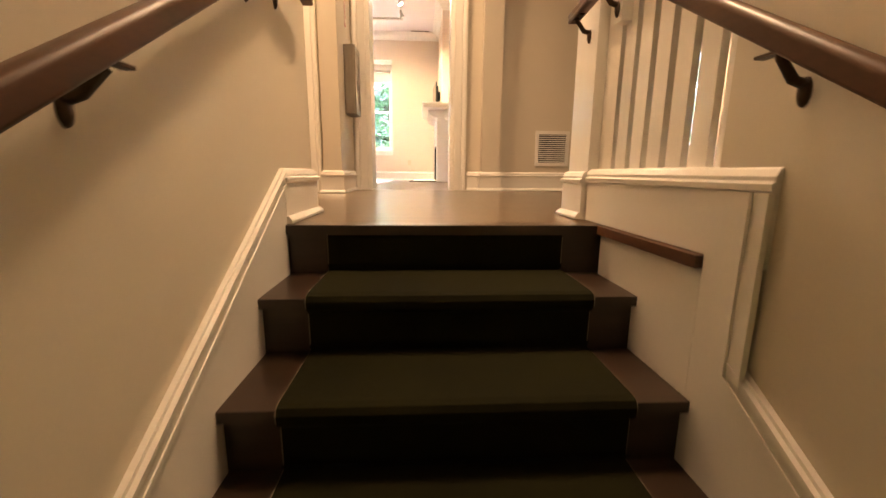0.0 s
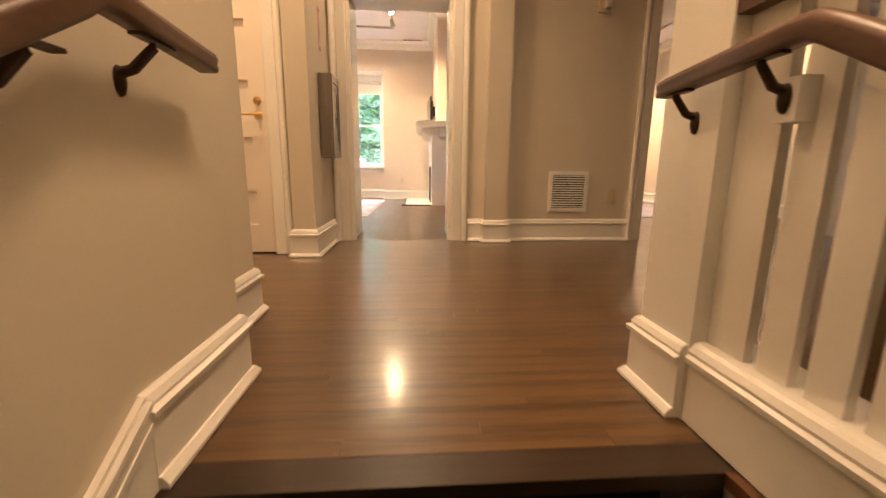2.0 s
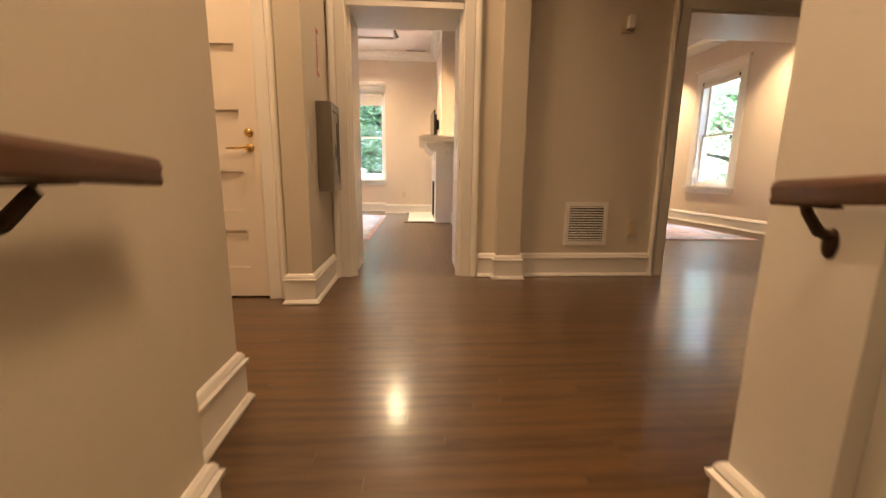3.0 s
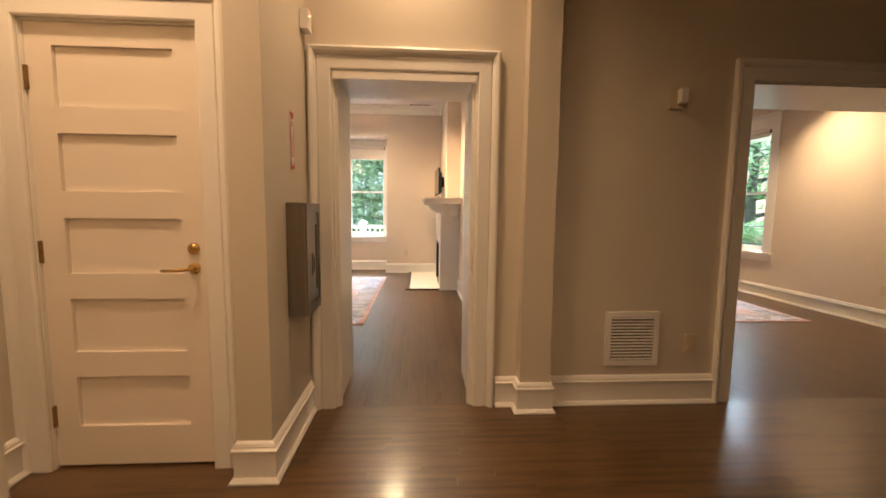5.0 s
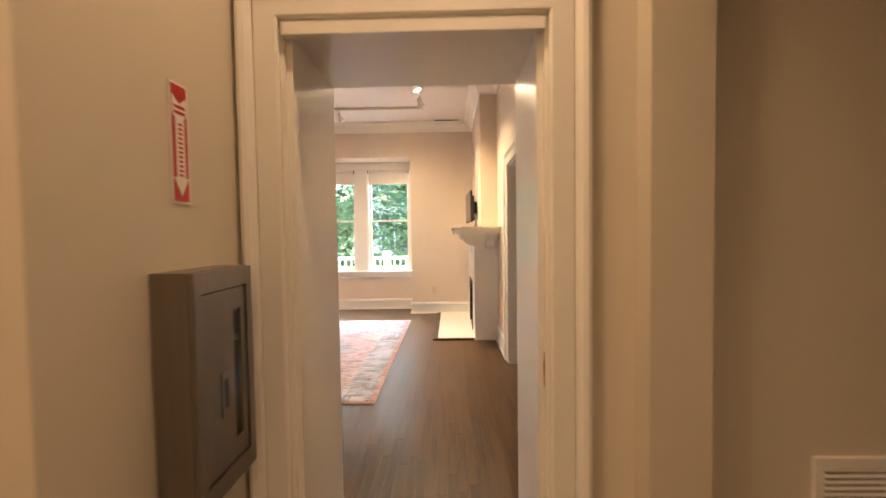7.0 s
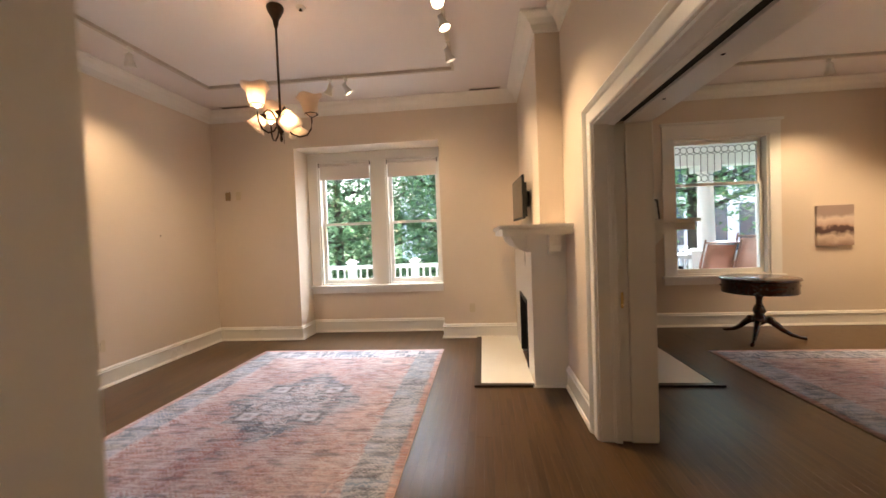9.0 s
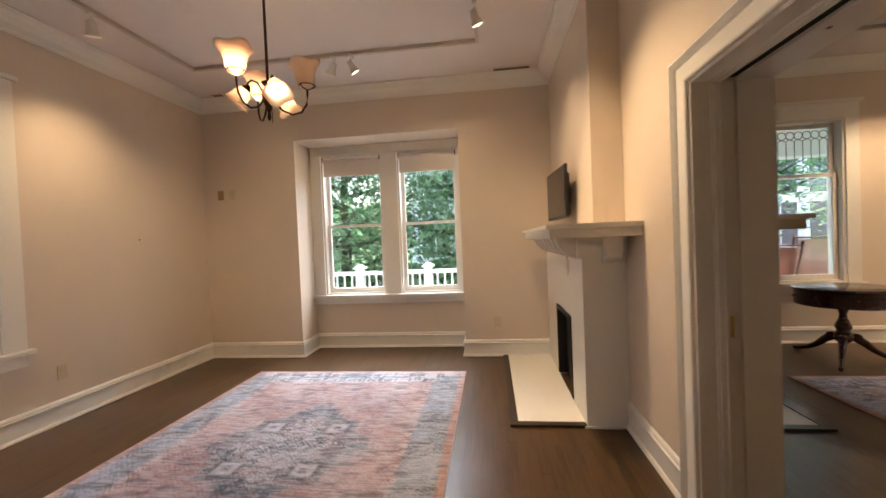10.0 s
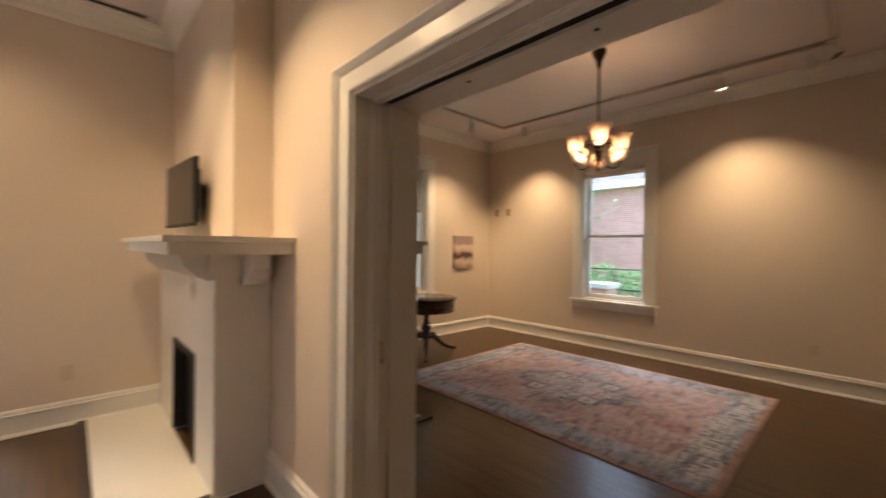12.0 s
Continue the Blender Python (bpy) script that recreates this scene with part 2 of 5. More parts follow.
structure("wall_hall_east", boxes((5.15, 5.33, -1.6, 4.13, -0.1, HIGH), (0.82, 5.33, -1.75, -1.6, -0.1, HIGH)), HALLWALL, "beige hall wall", "wall")
structure("wall_west", boxes((-4.07, -3.85, 4.683, 6.44, -0.1, HIGH), (-4.07, -3.85, 7.40, 10.2, -0.1, HIGH), (-4.07, -3.85, 6.44, 7.40, -0.1, 0.66), (-4.07, -3.85, 6.44, 7.40, 2.51, HIGH), (-4.07, -1.98, 4.42, 4.683, -0.1, HIGH)), WALL, "warm cream parlour wall with a sash window", "wall")
structure("wall_north_parlour", boxes((-3.85, -2.645, 9.55, 10.2, -0.1, HIGH), (-0.65, 0.6, 9.55, 10.2, -0.1, HIGH), (-2.645, -0.65, 9.55, 10.2, 2.64, HIGH), (-2.645, -0.65, 9.98, 10.2, -0.1, 0.70), (-2.645, -2.50, 9.98, 10.2, 0.70, 2.64), (-1.68, -1.48, 9.98, 10.2, 0.70, 2.64), (-0.70, -0.65, 9.98, 10.2, 0.70, 2.64), (-2.50, -1.68, 9.98, 10.2, 2.52, 2.64), (-1.48, -0.70, 9.98, 10.2, 2.52, 2.64)), WALL, "warm cream parlour wall with a window recess", "wall")
structure("wall_between", boxes((0.60, 0.95, 4.683, 5.0, -0.1, HIGH), (0.60, 0.95, 6.90, 10.2, -0.1, HIGH), (0.60, 0.95, 5.0, 6.90, 2.03, HIGH)), WALL, "warm cream wall with a wide pocket door opening", "wall")
structure("wall_north_east_room", boxes((0.95, 2.485, 9.98, 10.2, -0.1, HIGH), (3.685, 5.33, 9.98, 10.2, -0.1, HIGH), (2.485, 3.685, 9.98, 10.2, -0.1, 0.70), (2.485, 3.685, 9.98, 10.2, 2.55, HIGH)), WALL, "warm cream wall with a leaded window", "wall")
structure("wall_east", boxes((5.13, 5.33, 4.683, 7.36, -0.1, HIGH), (5.13, 5.33, 8.22, 9.98, -0.1, HIGH), (5.13, 5.33, 7.36, 8.22, -0.1, 0.67), (5.13, 5.33, 7.36, 8.22, 2.50, HIGH)), WALL, "warm cream wall with a sash window", "wall")
structure("ceiling", boxes((-4.1, 5.4, 4.13, 10.3, HIGH, HIGH + 0.15), (-2.0, 5.4, -3.2, 4.13, HIGH, HIGH + 0.15)), CEIL, "pinkish white plaster ceiling", "ceiling")

# ---- mouldings ----
bm = bmesh.new()
for path in ([(0.459, 4.683), (0.6, 4.683), (0.6, 4.885)], [(0.6, 7.015), (0.6, 7.80)],
             [(0.304, 9.55), (-0.65, 9.55), (-0.65, 9.98), (-2.645, 9.98), (-2.645, 9.55), (-3.85, 9.55), (-3.85, 4.683), (-0.66, 4.683)],
             [(0.95, 7.02), (0.95, 7.80)], [(0.95, 4.885), (0.95, 4.683), (1.90, 4.683)], [(4.245, 4.683), (5.13, 4.683), (5.13, 9.98), (0.95, 9.98), (0.95, 9.36)],
             [(2.0 - 0.10, 4.13), (0.785, 4.13), (0.785, 4.035), (0.60, 4.035), (0.60, 4.13), (0.462, 4.13)],
             [(WEST, 4.105), (WEST, 3.47), (-0.82, 3.47), (-0.82, 3.556)], [(-1.83, 3.556), (-1.83, 2.35), (-0.65, 2.35), (-0.65, 1.80), (-0.48, 1.80), (-0.48, 1.39)],
             [(0.650, 1.55), (0.650, 1.745), (0.815, 1.745), (0.815, 1.56)], [(5.15, 4.13), (4.245, 4.13)]):
    sweep(bm, path, BASE)
structure("baseboard", bm, TRIM, "tall ivory painted baseboard with a moulded cap", "baseboard")
bm = bmesh.new()
sweep(bm, [(0.6, 4.683), (0.6, 7.80), (0.39, 7.80), (0.39, 9.55), (-3.85, 9.55), (-3.85, 4.683)], [(d, z + HIGH) for d, z in CROWN], True)
sweep(bm, [(0.95, 4.683), (5.13, 4.683), (5.13, 9.98), (1.16, 9.98), (1.16, 7.80), (0.95, 7.80)], [(d, z + HIGH) for d, z in CROWN], True)
structure("crown_moulding", bm, TRIM, "ivory plaster crown moulding", "trim")


def cased(name, x0, x1, top, m, wide=0.125, depth=0.022, label="ivory painted moulded door casing"):
    """A moulded casing round an opening, in the plane y = 0, its face towards -y."""
    prof = [(0.0, 0.0), (0.0, depth * 0.55), (0.008, depth * 0.75), (0.074, depth * 0.75), (0.080, depth * 0.45), (0.086, depth), (0.098, depth * 1.5), (wide - 0.012, depth * 1.7), (wide, depth * 1.5), (wide, 0.0)]
    bm = bmesh.new()
    rings = []
    for sx, cx, cz, dx, dz in ((0, x0, 0.003, -1, 0), (0, x0, top, -1, 1), (0, x1, top, 1, 1), (0, x1, 0.003, 1, 0)):
        rings.append([bm.verts.new((cx + dx * w, -d, cz + dz * w)) for w, d in prof])
    for a, b in zip(rings, rings[1:]):
        for j in range(len(prof)):
            bm.faces.new((a[j], a[(j + 1) % len(prof)], b[(j + 1) % len(prof)], b[j]))
    bm.faces.new(rings[0])
    bm.faces.new(rings[-1][::-1])
    o = structure(name, bm, TRIM, label, "trim")
    o.matrix_basis = m
    return o


cased("casing_parlour_hall", -0.53, 0.325, 2.03, pose(0, 4.13, 0))
cased("casing_parlour_inside", -0.325, 0.53, 2.03, pose(0, 4.683, 0, 0, 0, 180))
cased("casing_east_room_hall", 2.02, 4.12, 2.04, pose(0, 4.13, 0))
cased("casing_east_room_inside", -4.12, -2.02, 2.04, pose(0, 4.683, 0, 0, 0, 180))
cased("casing_closet", -1.712, -0.978, 2.02, pose(0, 3.578, 0), 0.125)
cased("casing_pocket_west", -6.90, -5.0, 2.03, pose(0.60, 0, 0, 0, 0, -90), 0.115)
cased("casing_pocket_east", 5.0, 6.90, 2.03, pose(0.95, 0, 0, 0, 0, 90), 0.115)


def lining(name, x0, x1, top, deep, m, th=0.014):
    """Painted jamb and head boards lining an opening that is deep along +y."""
    o = structure(name, boxes((x0, x0 + th, 0.004, deep - 0.004, 0.002, top), (x1 - th, x1, 0.004, deep - 0.004, 0.002, top), (x0 + th, x1 - th, 0.004, deep - 0.004, top - th, top)), TRIM, "glossy ivory painted jamb boards", "trim")
    o.matrix_basis = m
    return o


lining("jamb_parlour", -0.53, 0.325, 2.03, 0.553, pose(0, 4.13, 0))
structure("jamb_stop", boxes((-0.516, -0.496, 4.15, 4.19, 0.002, 2.016), (0.291, 0.311, 4.15, 4.19, 0.002, 2.016), (-0.516, 0.311, 4.116, 4.149, 1.978, 2.016)), TRIM, "ivory door stop bead", "trim")
lining("jamb_east_room", 2.02, 4.12, 2.04, 0.553, pose(0, 4.13, 0))
# pocket opening: two half jambs with the slot between them, and the door edge inside
bm = boxes((0.603, 0.728, 6.884, 6.90, 0.002, 2.03), (0.792, 0.947, 6.878, 6.90, 0.002, 2.03), (0.603, 0.728, 5.016, 6.884, 2.014, 2.03), (0.792, 0.947, 5.016, 6.878, 2.010, 2.03), (0.603, 0.947, 5.0, 5.016, 0.002, 2.03))
for a, b, out in ((0.682, 0.692, 0.008), (0.692, 0.716, 0.017), (0.716, 0.728, 0.022)):
    box(bm, a, b, 6.884 - out, 6.884, 0.002, 2.014 - out)
    box(bm, a, b, 5.016, 6.884, 2.014 - out * 0.5, 2.014)
structure("jamb_pocket", soft(bm, 0.0015, 1), TRIM, "ivory painted pocket door jamb", "trim")
pd = thing("pocket_door", "ivory pocket door slid into the wall", "door")
part("door_edge", soft(boxes((0.733, 0.786, 6.886, 6.899, 0.01, 2.010)), 0.002, 1), TRIM, pd)
part("track_slot", boxes((0.729, 0.791, 5.02, 6.885, 2.024, 2.029)), GAPSHADE, pd, "dark strip for the shaded track slot")
part("edge_pull", soft(boxes((0.742, 0.758, 6.882, 6.8865, 0.86, 0.96)), 0.002), BRASS, pd, "small brass edge pull")
for y in (5.45, 5.95, 6.45):
    part("screw_plug", lathe(bmesh.new(), [(0.008, -0.003), (0.007, -0.0005)], 10, pose(0.835, y, 2.010)), GAPSHADE, pd, "dark disc for a shaded screw hole", True)
tagged(pd, kind="structure")


def sash_window(name, w, z0, z1, zm, m, label, casing=0.13, deep=0.20, blind=0.0, top_cap=True, sill=True, boards=True):
    """A double-hung window of opening width w, centred on local x = 0, the wall face at y = 0, outdoors at +y."""
    h = w / 2
    win = new(name)
    tagged(win, label, "window", kind="structure")
    win.matrix_basis = m
    part("window_frame", boxes((-h, -h + 0.022, 0.0, deep, z0, z1), (h - 0.022, h, 0.0, deep, z0, z1), (-h + 0.022, h - 0.022, 0.0, deep, z1 - 0.022, z1), (-h + 0.022, h - 0.022, 0.02, deep, z0, z0 + 0.018)), TRIM, win)
    g = 0.022
    for n, a, b, y in (("upper_sash", zm - 0.018, z1 - g, 0.115), ("lower_sash", z0 + 0.018, zm + 0.018, 0.075)):
        lo = 0.036 if n == "upper_sash" else 0.062
        hi = 0.048 if n == "upper_sash" else 0.036
        s = part(n, soft(boxes((-h + g, -h + g + 0.045, y, y + 0.038, a, b), (h - g - 0.045, h - g, y, y + 0.038, a, b), (-h + g + 0.045, h - g - 0.045, y, y + 0.038, a, a + lo), (-h + g + 0.045, h - g - 0.045, y, y + 0.038, b - hi, b)), 0.003, 1), TRIM, win)
        p = part("pane", boxes((-h + g + 0.045, h - g - 0.045, y + 0.017, y + 0.021, a + lo, b - hi)), GLASS, s)
        p.visible_shadow = False
    if boards:
        part("side_casing", soft(boxes((-h - casing, -h - 0.002, -0.022, -0.001, z0, z1 + 0.002)), 0.004), TRIM, win)
        part("side_casing", soft(boxes((h + 0.002, h + casing, -0.022, -0.001, z0, z1 + 0.002)), 0.004), TRIM, win)
        part("head_casing", soft(boxes((-h - casing, h + casing, -0.024, -0.001, z1 + 0.004, z1 + 0.17)), 0.004), TRIM, win)
        part("head_cap", soft(boxes((-h - casing - 0.025, h + casing + 0.025, -0.05, -0.001, z1 + 0.172, z1 + 0.205)), 0.008), TRIM, win)
    if sill:
        part("window_sill", soft(boxes((-h - casing - 0.03, h + casing + 0.03, -0.06, 0.07, z0 - 0.034, z0 - 0.002)), 0.008), TRIM, win)
        part("apron", soft(boxes((-h - casing, h + casing, -0.022, -0.001, z0 - 0.125, z0 - 0.036)), 0.006), TRIM, win)
    if blind:
        part("blind_roller", tube(bmesh.new(), [(-h + 0.03, 0.004, z1 - 0.05), (h - 0.03, 0.004, z1 - 0.05)], 0.024, 12), BLINDM, win, "rolled white fabric", True)
        part("blind_fabric", boxes((-h + 0.035, h - 0.035, -0.008, -0.0055, blind, z1 - 0.05)), BLINDM, win, "white roller blind cloth")
        part("blind_bar", soft(boxes((-h + 0.035, h - 0.035, -0.013, -0.001, blind - 0.02, blind - 0.001)), 0.003), BLINDM, win)
        for bx_ in (-h + 0.022, h - 0.030):
            part("blind_bracket", boxes((bx_, bx_ + 0.008, -0.024, 0.03, z1 - 0.078, z1 - 0.024)), BRONZE, win, "small dark blind bracket")
    return win


BLINDM = mat("blind_cloth", (0.78, 0.72, 0.66), 0.85, vary=0.03, scale=5, fine=300, bump=0.02)
NL = "white double-hung sash window with a roller blind"
sash_window("window_1", 0.82, 0.70, 2.52, 1.60, pose(-2.09, 9.98, 0), NL, deep=0.22, blind=2.27, boards=False, sill=False)
sash_window("window_2", 0.78, 0.70, 2.52, 1.60, pose(-1.09, 9.98, 0), NL, deep=0.22, blind=2.27, boards=False, sill=False)
bm = boxes((-2.641, -2.50, 9.955, 9.979, 0.70, 2.52), (-1.68, -1.48, 9.955, 9.979, 0.70, 2.52), (-0.70, -0.654, 9.955, 9.979, 0.70, 2.52), (-2.641, -0.654, 9.955, 9.979, 2.522, 2.636))
structure("window_recess_trim", soft(bm, 0.003), TRIM, "ivory boards framing a pair of windows", "trim")
structure("window_recess_sill", soft(boxes((-2.641, -0.60, 9.90, 9.985, 0.662, 0.697), (-2.641, -0.654, 9.950, 9.978, 0.58, 0.66)), 0.006), TRIM, "ivory window stool and apron", "trim")
sash_window("window_3", 0.96, 0.66, 2.51, 1.575, pose(-3.85, 6.92, 0, 0, 0, 90), "white double-hung sash window onto greenery", deep=0.22, casing=0.15)
sash_window("window_4", 0.86, 0.67, 2.50, 1.56, pose(5.13, 7.79, 0, 0, 0, -90), "white double-hung sash window facing a brick building", deep=0.2, blind=2.40, casing=0.14)
lead = sash_window("window_5", 1.20, 0.70, 2.55, 1.93, pose(3.085, 9.98, 0), "white window with a leaded glass upper sash", deep=0.22, casing=0.14)
LEADM = mat("lead_came", (0.03, 0.03, 0.032), 0.5, 0.4, vary=0.2, scale=9, fine=90, bump=0.01)
# leaded cames: rows of rings above and below tall round-ended cells
bm = bmesh.new()
cells, zt, zb = 12, 2.455, 1.975
pitch = (1.20 - 0.134) / cells
for i in range(cells):
    cx = -0.533 + pitch * (i + 0.5)
    for cz in (zt - pitch / 2, zb + pitch / 2):
        tube(bm, [(cx + pitch / 2 * math.cos(a * math.pi / 8), 0.128, cz + pitch / 2 * math.sin(a * math.pi / 8)) for a in range(17)], 0.0045, 6)
    x = cx
    tube(bm, [(x - pitch / 2, 0.128, zb + pitch * 1.25), (x, 0.128, zb + pitch), (x + pitch / 2, 0.128, zb + pitch * 1.25), (x + pitch / 2, 0.128, zt - pitch * 1.25), (x, 0.128, zt - pitch), (x - pitch / 2, 0.128, zt - pitch * 1.25)], 0.004, 6)
part("leaded_cames", bm, LEADM, lead, "dark lead cames in rings and long cells", True)

# ---- panelled closet door ----
d = new("door_1")
tagged(d, "closed cream painted five-panel door with a brass lever", "door", kind="structure")
X0, X1, ZT = -1.707, -0.983, 2.012
PANELS = [(0.203, 0.443), (0.562, 0.811), (0.928, 1.178), (1.297, 1.549), (1.661, 1.918)]
bm = boxes((X0, X0 + 0.108, 3.645, 3.685, 0.012, ZT), (X1 - 0.115, X1, 3.645, 3.685, 0.012, ZT))
for lo_, hi_ in zip([0.012] + [p[1] for p in PANELS], [p[0] for p in PANELS] + [ZT]):
    box(bm, X0 + 0.108, X1 - 0.115, 3.645, 3.685, lo_, hi_)
part("door_leaf", soft(bm, 0.004), DOORP, d)
for lo_, hi_ in PANELS:
    part("panel", soft(boxes((X0 + 0.110, X1 - 0.117, 3.662, 3.675, lo_ + 0.001, hi_ - 0.001)), 0.002, 1), DOORP, d)
for hz in (0.256, 1.026, 1.78):
    part("hinge", soft(boxes((X0 - 0.012, X0 + 0.010, 3.632, 3.648, hz - 0.05, hz + 0.05)), 0.003), OLDBRASS, d, "tarnished brass butt hinge")
lv = part("lever_handle", tube(bmesh.new(), [(-1.045, 3.644, 0.955), (-1.045, 3.60, 0.955), (-1.06, 3.588, 0.955), (-1.10, 3.588, 0.951), (-1.165, 3.592, 0.948)], [0.010, 0.009, 0.009, 0.008, 0.005], 10), BRASS, d, "brass lever", True)
part("rose", lathe(bmesh.new(), [(0.026, 0.0), (0.026, 0.006), (0.018, 0.012)], 20, pose(-1.045, 3.645, 0.955, 90)), BRASS, lv, "brass rose", True)
part("deadbolt", lathe(bmesh.new(), [(0.026, 0.0), (0.026, 0.008), (0.015, 0.016)], 20, pose(-1.045, 3.645, 1.045, 90)), BRASS, d, "brass deadbolt rose", True)
d.location.y = -0.042
structure("closet_back", boxes((-1.98, -0.845, 3.74, 3.76, -0.1, 2.2)), GAPSHADE, "dark sheet closing the unseen closet behind the door", "wall")
structure("jamb_closet", boxes((-1.712, -1.708, 3.583, 3.738, 0.002, 2.018), (-0.982, -0.978, 3.583, 3.738, 0.002, 2.018), (-1.708, -0.982, 3.583, 3.738, 2.014, 2.018), (-1.708, -0.982, 3.648, 3.66, 0.002, 2.014)), TRIM, "cream door jamb", "trim")

# ---- stairs ----
RISE, GO, NOSE = 0.177, 0.270, 1.372
stairs = thing("staircase", "dark stained wooden stairs with a carpet runner", "stairs")
tagged(stairs, kind="structure")
for k in range(0, 13):
    y, z = NOSE - GO * k, -RISE * k
    if k:
        part("tread", soft(boxes((-0.478, 0.658, y, y + GO + 0.028, z - 0.030, z)), 0.011, 3), TREADW, stairs)
    else:
        part("landing_nosing", soft(boxes((-0.478, 0.658, y, 1.4595, -0.034, 0.0)), 0.012, 3), TREADW, stairs)
    part("riser", boxes((-0.478, 0.658, y + 0.028, y + 0.046, z - RISE, z - 0.031)), TREADW, stairs)
# runner: one carpet that folds over the treads
bm = bmesh.new()
prof = []
for k in range(0, 13):
    y, z = NOSE - GO * k, -RISE * k
    if k:
        prof += [(y + GO + 0.026, z + 0.002), (y + GO + 0.018, z + 0.010), (y + 0.012, z + 0.010), (y - 0.004, z + 0.006), (y - 0.010, z - 0.006), (y - 0.008, z - 0.026), (y + 0.004, z - 0.038), (y + 0.018, z - 0.046), (y + 0.020, z - RISE + 0.012)]
    else:
        prof += [(y + 0.014, -0.034), (y + 0.018, -0.046), (y + 0.020, -RISE + 0.012)]
CX0, CX1 = -0.326, 0.507
for a, b in zip(prof, prof[1:]):
    bm.faces.new([bm.verts.new(c) for c in ((CX0, *a), (CX1, *a), (CX1, *b), (CX0, *b))])
bmesh.ops.remove_doubles(bm, verts=bm.verts, dist=1e-5)
bmesh.ops.solidify(bm, geom=bm.faces[:], thickness=0.006)
runner = solo("stair_runner", bm, CARPET, "dark olive green carpet runner fitted over the stairs", "carpet runner")
for x in (CX0, CX1):
    bm = bmesh.new()
    tube(bm, [(x, a, b + 0.001) for a, b in prof], 0.0045, 6)
    part("binding", bm, BIND, runner, "pale stitched edge")


def skirt(name, wall, out, ya, yb, z_end, slope, label):
    """A sloping skirt board on a stair wall; its moulded top edge reaches z_end at yb."""
    bm = bmesh.new()
    for thick, lo, hi in ((0.016, -0.62, -0.068), (0.022, -0.068, -0.052), (0.019, -0.052, -0.022), (0.025, -0.022, -0.010), (0.014, -0.010, 0.0)):
        v = [bm.verts.new((x, y, z_end + (y - yb) * slope + h)) for x in (wall + out * 0.001, wall + out * thick) for y, h in ((ya, lo), (yb, lo), (yb, hi), (ya, hi))]
        for f in ((0, 1, 2, 3), (7, 6, 5, 4), (0, 4, 5, 1), (1, 5, 6, 2), (2, 6, 7, 3), (3, 7, 4, 0)):
            bm.faces.new([v[i] for i in f])
    return structure(name, bm, TRIM, label, "trim")


skirt("stair_skirt_west", -0.48, 1, -2.6, 1.392, 0.190, 0.61, "ivory sloping stair skirt board")
skirt("stair_skirt_east", 0.66, -1, -2.6, 0.742, -0.185, 0.60, "ivory sloping stair skirt board")
# ---- slatted screen on the east side of the stairs ----
screen = thing("stair_screen", "ivory painted board screen beside the stairs", "screen")
tagged(screen, kind="structure")
part("end_post", soft(boxes((0.650, 0.815, 1.545, 1.745, 0.001, HIGH)), 0.005), TRIM, screen)
part("base_panel", soft(boxes((0.652, 0.80, 0.70, 1.543, 0.003, 0.170)), 0.003), TRIM, screen)
bm = sweep(bmesh.new(), [(0.652, 1.543), (0.652, 0.70)], [(-0.0, 0.150), (0.010, 0.153), (0.012, 0.166), (0.003, 0.172), (0.005, 0.180), (-0.003, 0.194), (-0.012, 0.200), (-0.145, 0.200), (-0.145, 0.172), (-0.002, 0.172)])
for v in bm.verts:
    v.co.x = 2 * 0.652 - v.co.x
part("base_cap", bm, TRIM, screen, "moulded ivory cap")
edges = [1.544] + [1.425 - 0.0985 * i for i in range(6)] + [0.845]
for i, (a, b) in enumerate(zip(edges, edges[1:])):
    hi_y, lo_y = a - (0.016 if i else 0.0), b + (0.016 if i < 6 else 0.018)
    part("slat", soft(boxes((0.690, 0.710, lo_y, hi_y, 0.2005, HIGH - 0.002)), 0.002), TRIM, screen)
part("guard_rail", soft(boxes((0.655, 0.6895, 0.862, 1.556, 0.90, 0.955)), 0.012, 3), RAILW, screen, "dark wooden guard rail")
for a, b, out in ((0.694, 0.706, 0.012), (0.706, 0.734, 0.007), (0.734, 0.746, 0.014)):
    part("vertical_trim", soft(boxes((0.6445 - out, 0.6445, a, b, -0.235, 0.149)), 0.003), TRIM, screen)
part("end_panel", soft(boxes((0.645, 0.6515, 0.700, 0.853, -0.60, 0.149)), 0.002), TRIM, screen)
part("lower_panel", boxes((0.645, 0.6585, 0.854, 1.375, -0.60, -0.031)), TRIM, screen)
lo = thing("floor_edge_nosing", "rounded oak nosing along the stair opening", "trim")
tagged(lo, kind="structure")
part("nosing", soft(boxes((0.628, 0.659, 0.855, 1.375, -0.030, 0.0)), 0.010, 3), RAILW, lo)


